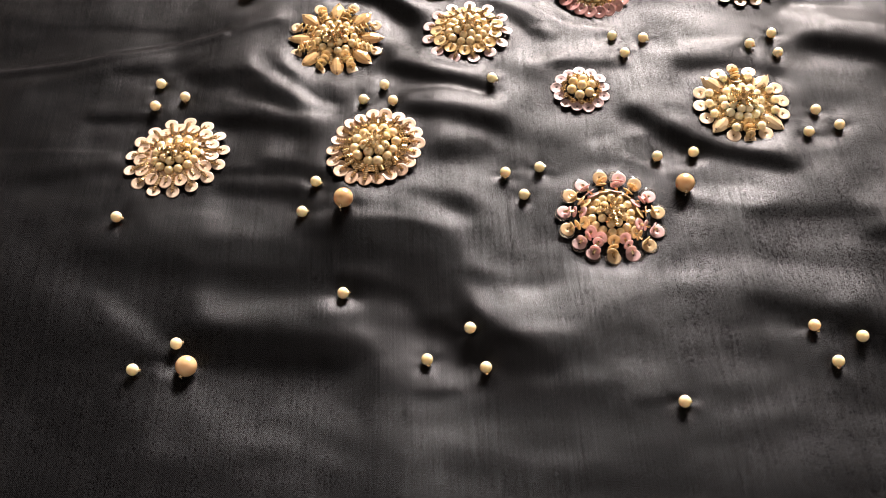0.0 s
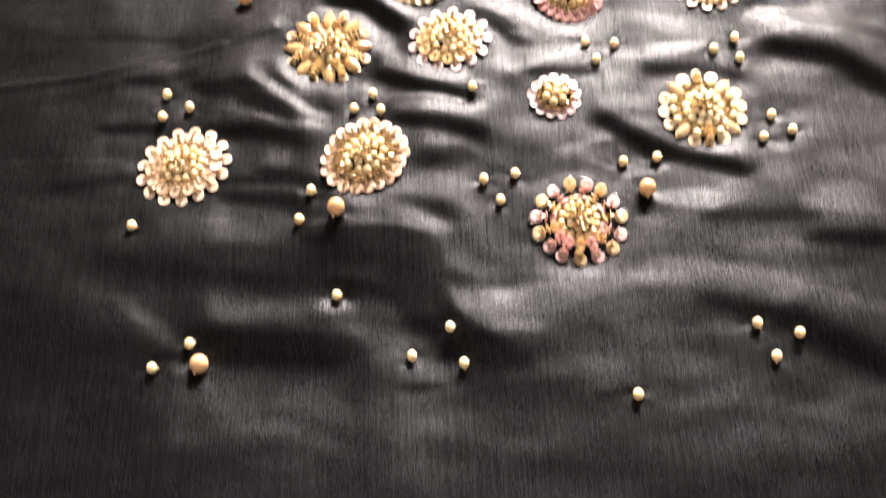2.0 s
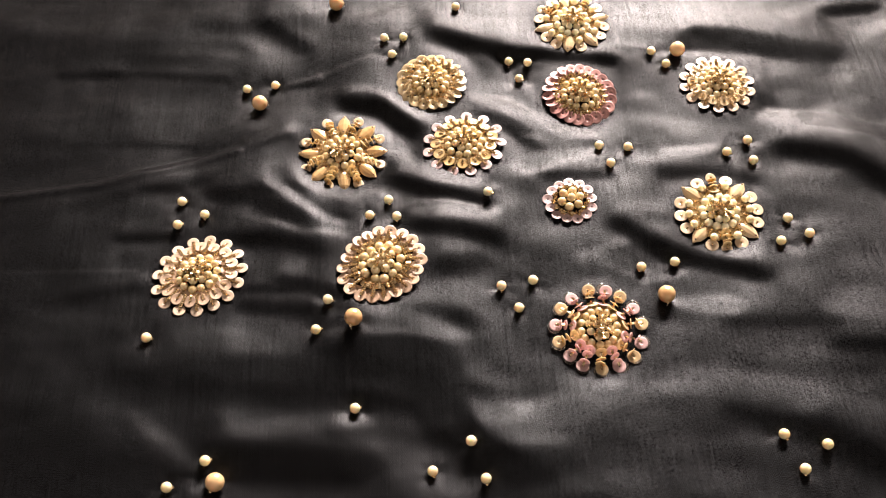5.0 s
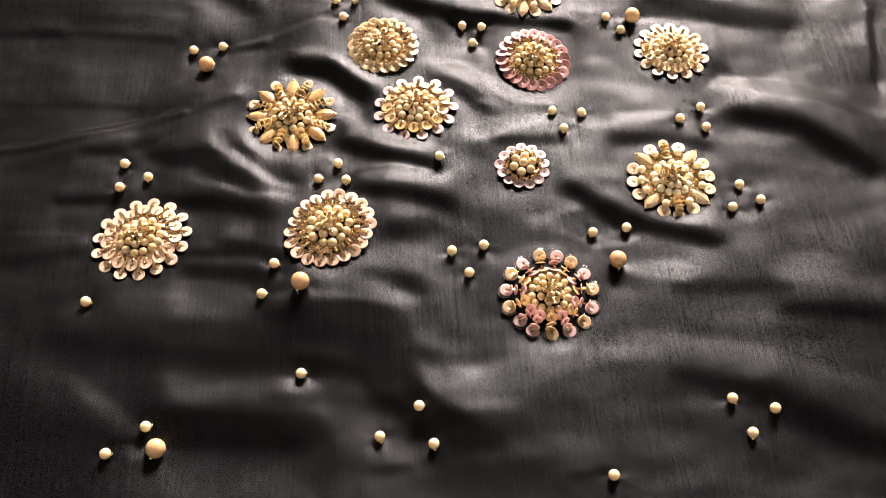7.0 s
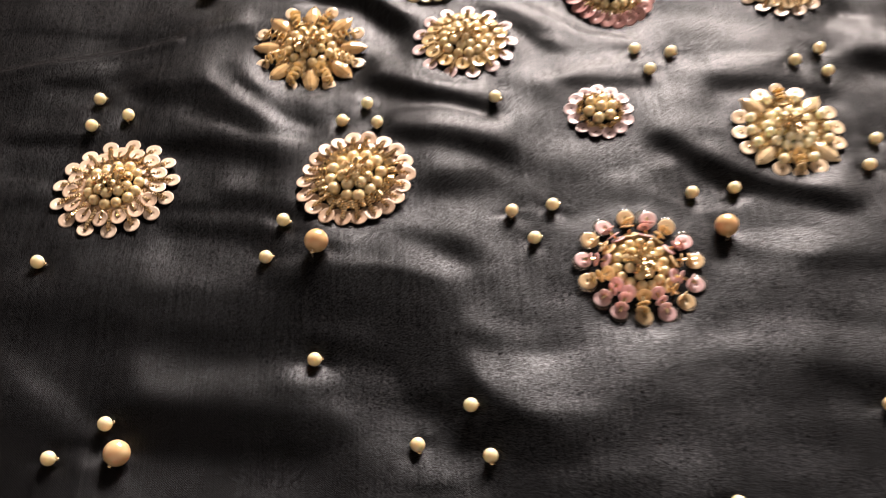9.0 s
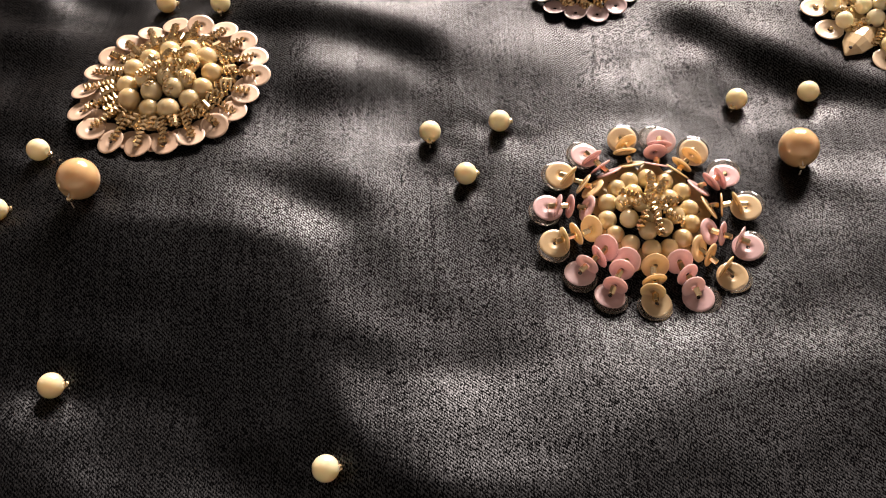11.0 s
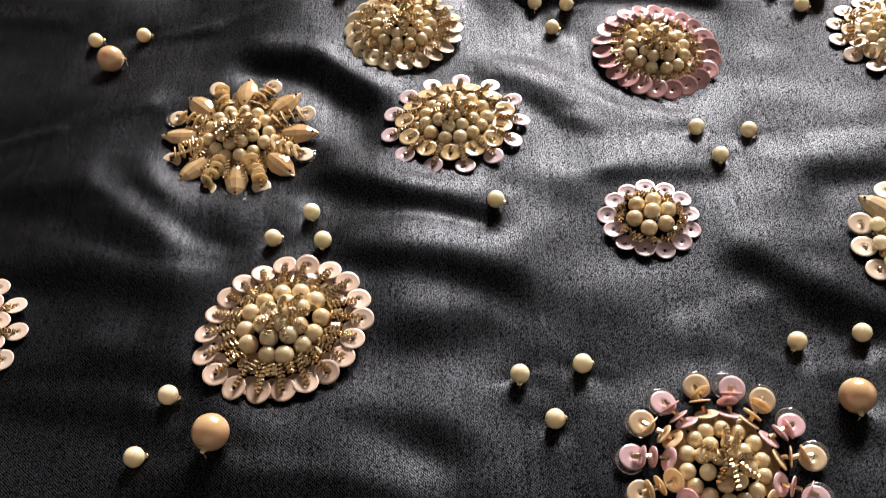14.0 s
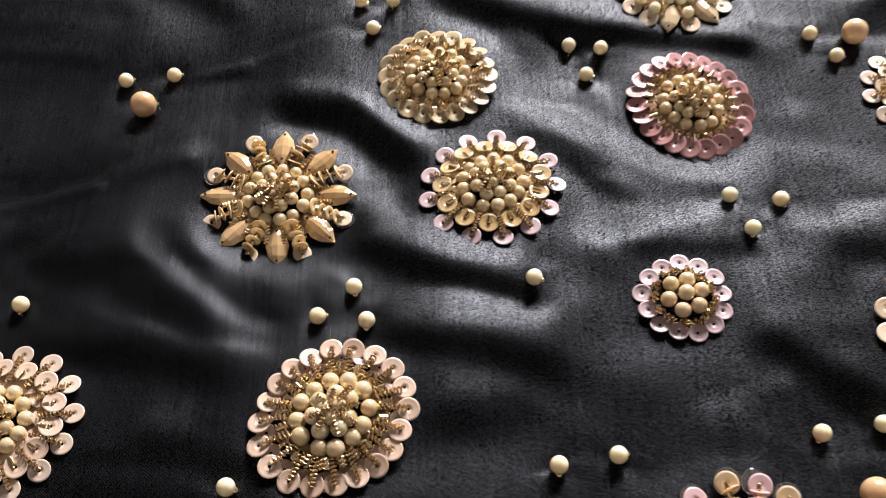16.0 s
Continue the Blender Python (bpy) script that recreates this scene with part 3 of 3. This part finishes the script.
def disc_bm(radius):
    """A thin wafer with a hole and softly rounded edges."""
    return turned([(0.4, -0.13), (radius * 0.93, -0.14), (radius, -0.05), (radius, 0.05), (radius * 0.93, 0.14), (0.4, 0.13)], 18)


def coil_bm(length, thick=0.66):
    """A short length of bullion: an angular wire wound into a loose, uneven spring along x."""
    bm = bmesh.new()
    turns = max(2, round(length / 0.74))
    shake = random.Random(round(length * 10))
    rings = []
    for k in range(turns * 6 + 1):
        a, x = 2 * math.pi * k / 6, length * k / (turns * 6) + shake.uniform(-0.09, 0.09)
        out = thick * shake.uniform(0.55, 0.95)
        c, d = math.cos(a), math.sin(a)
        rings.append([bm.verts.new((x + ox, c * (out + oz), d * (out + oz))) for ox, oz in ((-0.26, 0), (0, 0.28), (0.26, 0), (0, -0.28))])
    for one, two in zip(rings, rings[1:]):
        for k in range(4):
            bm.faces.new((one[k], one[(k + 1) % 4], two[(k + 1) % 4], two[k]))
    bm.faces.new(rings[0][::-1])
    bm.faces.new(rings[-1])
    return bm


def bugle_bm(length, radius=0.48):
    """A cut tube bead along x, six-sided, with narrowed ends."""
    bm = turned([(radius * 0.4, 0), (radius * 0.85, 0), (radius, 0.12), (radius, length - 0.12), (radius * 0.85, length), (radius * 0.4, length)], 6)
    bmesh.ops.rotate(bm, cent=(0, 0, 0), matrix=Matrix.Rotation(radians(90), 3, "Y"), verts=bm.verts)
    return bm


def stone_bm(length, width):
    """A pointed oval leaf of pearly shell along x: thin at the edge, two flanks that meet in a ridge."""
    bm = bmesh.new()
    steps, rows = 4, []
    for k in range(steps + 1):
        u = -1 + 2 * k / steps
        half = width / 2 * max(1 - abs(u) ** 2.1, 0.07)
        x, high = length / 2 * u, 0.35 + 0.95 * (1 - abs(u) ** 2.4)
        rows.append([bm.verts.new(p) for p in ((x, -half, 0.0), (x, -half, 0.3), (x, -half * 0.45, 0.25 + high * 0.72), (x, half * 0.08, high + 0.1),
                                               (x, half * 0.5, 0.25 + high * 0.6), (x, half, 0.3), (x, half, 0.0))])
    for one, two in zip(rows, rows[1:]):
        for k in range(7):
            j = (k + 1) % 7
            bm.faces.new((one[k], two[k], two[j], one[j]))
    bm.faces.new(rows[0])
    bm.faces.new(rows[-1][::-1])
    return bm


MESHES = {}


def shared(name, mat, maker, *sizes, smooth=True):
    key = (name, mat.name, *sizes)
    if key not in MESHES:
        MESHES[key] = mesh_of(name, maker(*sizes), mat, smooth)
    return MESHES[key]


def spoke(angle, r, z, tip=0.0, spin=0.0, side=0.0):
    """A pose on a flower: x points outward; tip lowers the outer end, spin turns about the upright, all in degrees."""
    return pose(0, 0, 0, 0, 0, angle) @ Matrix.Translation((r, side, z)) @ pose(0, 0, 0, 0, 0, spin) @ pose(0, 0, 0, 0, tip, 0)


rnd = random.Random(11)


def wob(amount):
    return rnd.uniform(-amount, amount)


# ---- the parts of a flower ----
def add_sequin(flower, mat, radius, angle, r, z, tip, cup=0.16, bead=True, roll=0.0):
    s = piece("sequin", shared("sequin", mat, sequin_bm, radius, cup), flower, spoke(angle, r, z, tip + wob(9), wob(8)) @ pose(0, 0, 0, roll + wob(10), 0, 0))
    if bead:
        piece("seed_bead", shared("seed_bead", GOLD, ball, 0.42, 7, 5, 0.8, smooth=False), s, Matrix.Translation((-0.3, 0, 0.25)))
    return s


def add_pearl(flower, radius, angle, r, z, mat=None):
    piece("pearl", shared("pearl", mat or PEARL_GOLD, drilled, radius, 20, 12), flower, spoke(angle, r, z, wob(30), wob(40)))


def add_coil(flower, angle, r0, r1, z0, z1, spin=0.0):
    length = round(math.hypot(r1 - r0, z1 - z0) * 2) / 2
    tip = math.degrees(math.atan2(z0 - z1, r1 - r0))
    piece("bullion_coil", shared("bullion_coil", BULLION, coil_bm, max(length, 1.0), smooth=False), flower, spoke(angle, r0, z0, tip, spin) @ pose(0, 0, 0, rnd.uniform(0, 360), 0, 0))


def add_bugle(flower, angle, r0, z0, length, tip, spin=0.0):
    piece("bugle_bead", shared("bugle_bead", GOLD, bugle_bm, length, smooth=False), flower, spoke(angle, r0, z0, tip, spin) @ pose(0, 0, 0, rnd.uniform(0, 60), 0, 0))


def add_heart(flower, ring, ring_r, inner, inner_r, pearl=1.6, turn=0.0, coils=8, mat=None):
    """The domed middle: a ring of pearls, a raised ring inside it, and lengths of bullion stitched over the top."""
    for k in range(ring + 1):
        add_sequin(flower, AMBER, 2.1, turn + 360 * k / (ring + 1), ring_r + 1.7 + wob(0.3), 0.6, 2, bead=False)
    for k in range(ring):
        add_pearl(flower, pearl * (1 + wob(0.04)), turn + 360 * k / ring + wob(2.5), ring_r + wob(0.25), 1.8 + wob(0.2), mat)
    for k in range(inner):
        add_pearl(flower, pearl * 0.97, turn + 360 * (k + 0.5) / inner + wob(5), inner_r + wob(0.25), 2.9 + wob(0.25), mat)
    for k in range(3):
        add_pearl(flower, pearl * 0.9, turn + 120 * k + 30, 1.45, 3.75)
    for k in range(coils):
        a = turn + 360 * k / coils + wob(9)
        length = rnd.choice((3.0, 3.5, 4.0))
        piece("bullion_coil", shared("bullion_coil", BULLION, coil_bm, length, 0.6, smooth=False), flower,
              spoke(a, 1.6 + wob(0.3), 5.2 + wob(0.2), 19 + wob(5), wob(14)) @ pose(0, 0, 0, rnd.uniform(0, 360), 0, 0))
    for k in range(4):
        piece("bullion_coil", shared("bullion_coil", BULLION, coil_bm, 1.5, 0.5, smooth=False), flower,
              spoke(turn + 90 * k + wob(25), 0.3, 5.4 + wob(0.3), 8 + wob(20), wob(60)))


def add_stack(flower, mat, end_mat, angle, r_in, r_end, discs, radius, end_radius, tip_end, z=1.9, clear=False):
    """Wafers threaded on edge along a spoke with gold tubes between, and a sequin lying at its end."""
    step = (r_end - end_radius * 0.6 - r_in) / max(discs - 1, 1)
    crowd = wob(0.25)
    for k in range(discs):
        r = r_in + step * (k + (crowd if 0 < k < discs - 1 else 0))
        lean_of = 48 if k == 0 else 80
        piece("disc", shared("disc", mat, disc_bm, round(radius * (1.12 if k == 0 else 1.0), 2)), flower,
              spoke(angle + wob(2), r, z - 0.1 * k, lean_of + wob(14), wob(16)))
        add_bugle(flower, angle, r + 0.15, z - 0.1 * k - 0.05, 1.3, 6 + wob(8), wob(6))
    if clear:
        piece("clear_sequin", shared("clear_sequin", CLEAR, sequin_bm, end_radius * 1.1, 0.1), flower,
              spoke(angle + wob(3), r_end + 0.45, 0.5, tip_end + wob(4)), "clear sequin with a shiny rim")
    add_sequin(flower, end_mat, end_radius, angle + wob(1.5), r_end, 0.85, tip_end, 0.05, bead=False)


def add_stone(flower, angle, r, length, width, z=0.7, tip=3.0, mat=None):
    s = piece("faceted_stone", shared("faceted_stone", mat or STONE, stone_bm, length, width, smooth=False), flower, spoke(angle + wob(3), r, z, tip + wob(4)) @ pose(0, 0, 0, wob(12), 0, 0))
    # near-black dots imitate the shade inside the thread holes; nothing is drilled
    for end in (-1, 1):
        piece("thread_hole", shared("thread_hole", HOLE_SHADE, ball, 0.34, 8, 5, 0.5), s, Matrix.Translation((end * length * 0.37, 0, 1.05)))


def new_flower(key, label):
    x, y = FLOWERS[key]
    ob = new("beaded_flower")
    ob["oval"] = OVAL.get(key, (0.0, 0.0))
    ob.matrix_world = pose(x * MM, y * MM, (ground(x, y) + (0.5 if key == "coil" else 0.0)) * MM, TIPPED.get(key, 0.0), 0, 0)
    return tagged(ob, label, "beaded flower", "beaded flowers sewn on the cloth")


# ---- things ----
def cloth():
    rows, cols = MX.shape
    top = np.stack([MX.ravel() * MM, MY.ravel() * MM, HEIGHT.ravel() * MM], 1)
    idx = np.arange(rows * cols).reshape(rows, cols)
    quads = np.stack([idx[:-1, :-1], idx[:-1, 1:], idx[1:, 1:], idx[1:, :-1]], -1).reshape(-1, 4)
    me = bpy.data.meshes.new("satin_cloth")
    me.vertices.add(len(top))
    me.vertices.foreach_set("co", top.astype(np.float32).ravel())
    me.loops.add(quads.size)
    me.loops.foreach_set("vertex_index", quads.astype(np.int32).ravel())
    me.polygons.add(len(quads))
    me.polygons.foreach_set("loop_start", np.arange(0, quads.size, 4, dtype=np.int32))
    me.update(calc_edges=True)
    uv = me.uv_layers.new(name="weave")
    flat_uv = (top[quads.ravel(), :2] * 10).astype(np.float32)
    uv.data.foreach_set("uv", flat_uv.ravel())
    me.shade_smooth()
    me.materials.append(SATIN)
    ob = new("satin_cloth", me)
    thick = ob.modifiers.new("thickness", "SOLIDIFY")
    thick.thickness, thick.offset = 0.0003, -1.0
    return tagged(ob, "wrinkled black satin cloth spread flat with soft folds", "fabric")


def box(name, lo, hi, mat, kind="structure", label="", category=""):
    bm = bmesh.new()
    bmesh.ops.create_cube(bm, size=1.0)
    for v in bm.verts:
        v.co = Vector([(a + b) / 2 + c * (b - a) for a, b, c in zip(lo, hi, v.co)])
    me = bpy.data.meshes.new(name)
    bm.to_mesh(me)
    bm.free()
    me.materials.append(mat)
    return tagged(new(name, me), label, category, kind=kind)


def room():
    """Closed room, added unseen for bounce light; lamp stands before the far window opening."""
    low = HEIGHT.min() * MM - 0.0008
    box("floor", (-1.3, -0.9, low - 0.1), (1.3, 1.36, low), FLOOR, label="dark plain floor under the cloth", category="floor")
    box("ceiling", (-1.3, -0.9, 2.4), (1.3, 1.36, 2.5), WALL, label="plain unseen ceiling added to bounce light", category="ceiling")
    box("wall_west", (-1.4, -0.9, low), (-1.3, 1.36, 2.4), WALL, label="plain unseen wall added to bounce light", category="wall")
    box("wall_east", (1.3, -0.9, low), (1.4, 1.36, 2.4), WALL, label="plain unseen wall added to bounce light", category="wall")
    box("wall_south", (-1.3, -1.0, low), (1.3, -0.9, 2.4), WALL, label="plain unseen wall added to bounce light", category="wall")
    x0, x1, z0, z1 = 0.03, 0.69, 0.38, 0.76
    wall = tagged(new("wall_north"), "plain unseen wall added to bounce light, with a window opening", "wall", kind="structure")
    for lo, hi in (((-1.3, 1.36, low), (x0, 1.46, 2.4)), ((x1, 1.36, low), (1.3, 1.46, 2.4)), ((x0, 1.36, low), (x1, 1.46, z0)), ((x0, 1.36, z1), (x1, 1.46, 2.4))):
        box("wall_section", lo, hi, WALL, kind="").parent = wall


def bead_thing(name, x, y, radius, mat, label, category, group):
    """A single bead lying on the cloth, held by a thread that comes out of its drill hole."""
    turn = rnd.choice((0, 0, -80, -110)) + wob(20)
    ob = new(name)
    ob.matrix_world = pose(x * MM, y * MM, ground(x, y) * MM, 0, 0, turn)
    piece("bead", shared(name + "_bead", mat, drilled, radius), ob, Matrix.Translation((0, 0, radius * 0.96)) @ pose(0, 0, 0, wob(20), wob(12), 0))
    piece("seed_bead", shared("seed_bead", GOLD, ball, 0.62, 8, 6, 0.8, smooth=False), ob, Matrix.Translation((radius * 0.98, 0.05, radius * 0.62)), "tiny gold seed bead")
    bm = bmesh.new()
    path = [(radius * 0.75, 0, radius * 0.9), (radius * 1.0, 0.05, radius * 0.82), (radius * 1.04, 0.08, radius * 0.45), (radius * 1.03, 0.1, -0.3)]
    rings = []
    for px, py, pz in path:
        rings.append([bm.verts.new((px + 0.13 * math.cos(a) * 0.6, py + 0.13 * math.sin(a), pz + 0.13 * math.cos(a))) for a in (0, 1.26, 2.51, 3.77, 5.03)])
    for one, two in zip(rings, rings[1:]):
        for k in range(5):
            bm.faces.new((one[k], one[(k + 1) % 5], two[(k + 1) % 5], two[k]))
    piece("thread", mesh_of("thread", bm, THREAD), ob, Matrix.Identity(4), "pale sewing thread")
    return tagged(ob, label, category, group)


def scatter_pearl(x, y):
    return bead_thing("pearl_bead", x, y, 1.82, PEARL, "small cream pearl bead sewn on the black satin", "pearl bead", "small pearl beads in threes")


def large_pearl(x, y):
    return bead_thing("large_pearl_bead", x, y, 3.2, PEARL_LARGE, "large peach-gold pearl bead sewn on the black satin", "pearl bead", "large pearl beads")


def coil_flower():
    """Blush sequins in two overlapping rings under radiating wire coils."""
    f = new_flower("coil", "blush sequin flower with radiating gold coils and pearl middle")
    n = 20
    for k in range(n):
        a = 360 * k / n + 4
        add_sequin(f, BLUSH, 2.0, a + 9, 12.6 + wob(0.3), 0.35, 4, bead=False)
        add_sequin(f, BLUSH, 2.35, a, 13.9 + wob(0.5), 0.85, 3, bead=False, roll=6)
        add_coil(f, a + wob(2), 8.6, 13.9, 1.9, 1.3)
        add_coil(f, a + 5 + wob(2), 8.4, 10.9, 2.1, 1.7, spin=wob(20))
        add_coil(f, a + 12 + wob(2), 8.6, 11.1, 1.6, 1.3, spin=wob(15))
        add_bugle(f, a + 9, 9.0, 1.9, 1.8, 10, wob(10))
    add_heart(f, 12, 6.8, 7, 3.7, 1.85, 8)


def stack_flower():
    """Fifteen spokes of discs on edge, pink and peach by turns."""
    f = new_flower("stack", "large pink and peach sequin flower with standing discs and pearls")
    order = [PEACH, PINK, PEACH, PINK, PEACH, PINK, PEACH, PINK, PEACH, PINK, PINK, PEACH, PINK, PEACH, PINK]
    n = len(order)
    for k in range(n):
        a = 99 - 360 * k / n
        add_stack(f, order[k], order[k], a + wob(2), 9.3, 15.0 + wob(0.4), 3, 1.85, 2.35, -8, 2.0, clear=True)
    add_heart(f, 14, 6.4, 8, 3.7, 1.5, 6, coils=8)


def stone_spokes(key, label, plan, turn, reach, pale=False):
    """Spokes by turns of pointed stones (s), stacked discs (d) and single sequins with a pearl (q)."""
    f = new_flower(key, label)
    n = len(plan)
    for k, what in enumerate(plan):
        a = turn - 360 * k / n
        if what == "s":
            add_stone(f, a, reach - 4.9, 9.6, 5.2, 0.9, mat=STONE_PALE if pale else STONE)
        elif what == "d":
            add_stack(f, CREAM, IVORY, a, 9.2, reach - 1.9, 4, 1.75, 2.1, -4, 2.0, clear=k % 4 == 1)
        else:
            add_sequin(f, IVORY, 2.5, a, reach - 2.7, 0.9, 8)
            add_pearl(f, 1.55, a, reach - 5.6, 2.0, PEARL)
        add_coil(f, a + 180 / n, 8.4, reach - 5.0, 1.9, 1.3, spin=wob(12))
    for k in range(18):
        add_sequin(f, CREAM, 2.1, turn + 20 * k, 9.8 + wob(0.3), 0.5, 3, bead=False)
    add_heart(f, 13, 6.6, 8, 3.9, 1.6, 0, coils=9, mat=PEARL if pale else None)


def frill_flower(key, label, rim, inner, n, reach, turn):
    """A rim of single sequins held out on coils over a frill of clear sequins."""
    f = new_flower(key, label)
    for k in range(n):
        a = turn + 360 * k / n
        add_sequin(f, rim, 2.25, a, reach - 2.1, 0.6, 3)
        add_coil(f, a, 9.0, reach - 2.6, 2.0, 1.2)
        add_sequin(f, inner, 2.3, a + 180 / n, reach - 5.5 + wob(0.3), 1.5, 12, 0.25)
        add_sequin(f, inner, 2.3, a, 9.8 + wob(0.4), 1.0, 8, bead=False)
        add_bugle(f, a + 180 / n, 9.4, 2.0, 1.8, 10)
    add_heart(f, 13, 6.7, 8, 4.0, 1.65, turn)


def swirl_flower():
    """A close rim of overlapping cream-gold sequins under slanting coils."""
    f = new_flower("swirl", "round cream-gold sequin flower with swirling coils and pearls")
    n = 20
    for k in range(n):
        a = 360 * k / n
        add_sequin(f, CREAM, 2.55, a, 12.25 + wob(0.2), 1.1, 8, bead=False, roll=-15)
        add_coil(f, a, 8.8, 12.8, 2.3, 2.0, spin=38 + wob(8))
    for k in range(12):
        add_sequin(f, CREAM, 2.0, 360 * k / 12, 9.6, 0.7, 0, bead=False)
    add_heart(f, 13, 6.5, 8, 3.9, 1.6, 5)


def pink_flower():
    """A close rim of overlapping pink sequins, a ring of short tube beads."""
    f = new_flower("pink", "round pink sequin flower with short gold tubes and pearls")
    n = 22
    for k in range(n):
        a = 360 * k / n
        add_sequin(f, ROSE, 2.65, a, 12.75 + wob(0.2), 1.15, 8, 0.22, bead=False, roll=17)
        add_bugle(f, a + 4, 9.2, 2.0, 2.2, 8, wob(12))
        add_coil(f, a + 12, 9.0, 10.5, 1.7, 1.5, spin=wob(25))
    for k in range(14):
        add_sequin(f, ROSE, 2.0, 360 * k / 14, 10.2, 0.6, 0, bead=False)
    add_heart(f, 13, 6.5, 8, 3.9, 1.6, 3)


def small_flower():
    """Seven pearls within coils laid round them, and a rim of flat lilac sequins."""
    f = new_flower("small", "small lilac sequin flower with seven pearls")
    n = 13
    for k in range(n):
        a = 360 * k / n + 5
        add_sequin(f, LILAC, 2.1, a, 8.4 + wob(0.3), 0.35 + 0.3 * (k % 2), 3, 0.35, bead=False)
        add_coil(f, a, 5.7, 7.8, 1.3, 1.2, spin=55 + wob(12))
        add_coil(f, a + 12, 5.9, 7.4, 1.8, 1.5, spin=30 + wob(30))
        if k % 2:
            add_bugle(f, a + 10, 5.4, 0.9, 2.0, 4, 70)
    for k in range(6):
        add_pearl(f, 1.75, 60 * k + 15, 3.65, 2.0)
    add_pearl(f, 1.75, 0, 0.1, 3.0)


room()
cloth()
stack_flower()
coil_flower()
frill_flower("rose", "rose and white sequin flower with pearl middle", WHITE, BLUSH, 15, 17.4, 8)
stone_spokes("stone", "gold flower of pointed amber stones and disc stacks", "sdsdsdsdsdsdsdsd", 90, 17.8)
frill_flower("frill", "lilac sequin flower with amber sequins and pearl middle", LILAC, AMBER, 13, 16.6, 0)
swirl_flower()
pink_flower()
frill_flower("peach", "peach sequin flower with pale rim and pearl middle", WHITE, PEACH, 14, 15.6, 4)
small_flower()
stone_spokes("star", "cream flower with pointed stones, sequins and pearls", "dqsqqqsqdqsqqqsq", 92, 17.2, pale=True)
stone_spokes("top", "cream flower of pointed stones, sequins and gold pearls", "sqdqsqqsqsqqsqdq", 100, 16.6, pale=True)

scatter_pearl(-66.4, 238.7)
scatter_pearl(-42.5, 193.6)
scatter_pearl(6.7, 209.5)
scatter_pearl(45.2, 195.9)
scatter_pearl(32.0, 187.2)
scatter_pearl(104.5, 168.2)
scatter_pearl(148.0, 192.0)
scatter_pearl(60.0, 254.0)
scatter_pearl(71.6, 255.6)
scatter_pearl(65.5, 244.6)
scatter_pearl(112.0, 259.3)
scatter_pearl(124.8, 261.1)
scatter_pearl(104.0, 315.7)
scatter_pearl(115.3, 314.2)
scatter_pearl(107.3, 306.3)
scatter_pearl(170.0, 276.6)
scatter_pearl(176.2, 269.0)
scatter_pearl(164.8, 266.2)
scatter_pearl(57.9, 293.7)
scatter_pearl(19.7, 293.2)
scatter_pearl(12.4, 286.1)
scatter_pearl(22.7, 284.4)
scatter_pearl(-2.8, 250.1)
scatter_pearl(-6.8, 238.4)
scatter_pearl(-60.3, 298.1)
scatter_pearl(-51.0, 291.6)
scatter_pearl(-60.6, 286.7)
scatter_pearl(-38.9, 355.0)
scatter_pearl(-27.2, 356.7)
scatter_pearl(79.8, 361.4)
scatter_pearl(71.9, 362.9)
scatter_pearl(75.5, 353.7)
scatter_pearl(132.1, 362.5)
scatter_pearl(137.5, 355.7)
scatter_pearl(153.3, 308.2)
scatter_pearl(162.9, 314.1)
scatter_pearl(163.2, 304.3)
scatter_pearl(19.4, 376.9)
scatter_pearl(27.6, 377.0)
scatter_pearl(22.5, 367.8)
scatter_pearl(49.3, 183.4)
scatter_pearl(-54.0, 185.1)
scatter_pearl(152.0, 180.0)
scatter_pearl(161.2, 187.7)
scatter_pearl(51.0, 393.1)
large_pearl(118.9, 246.6)
large_pearl(6.8, 240.5)
large_pearl(-32.8, 345.6)
large_pearl(143.2, 362.3)
large_pearl(-38.9, 186.5)
large_pearl(-1.4, 398.9)
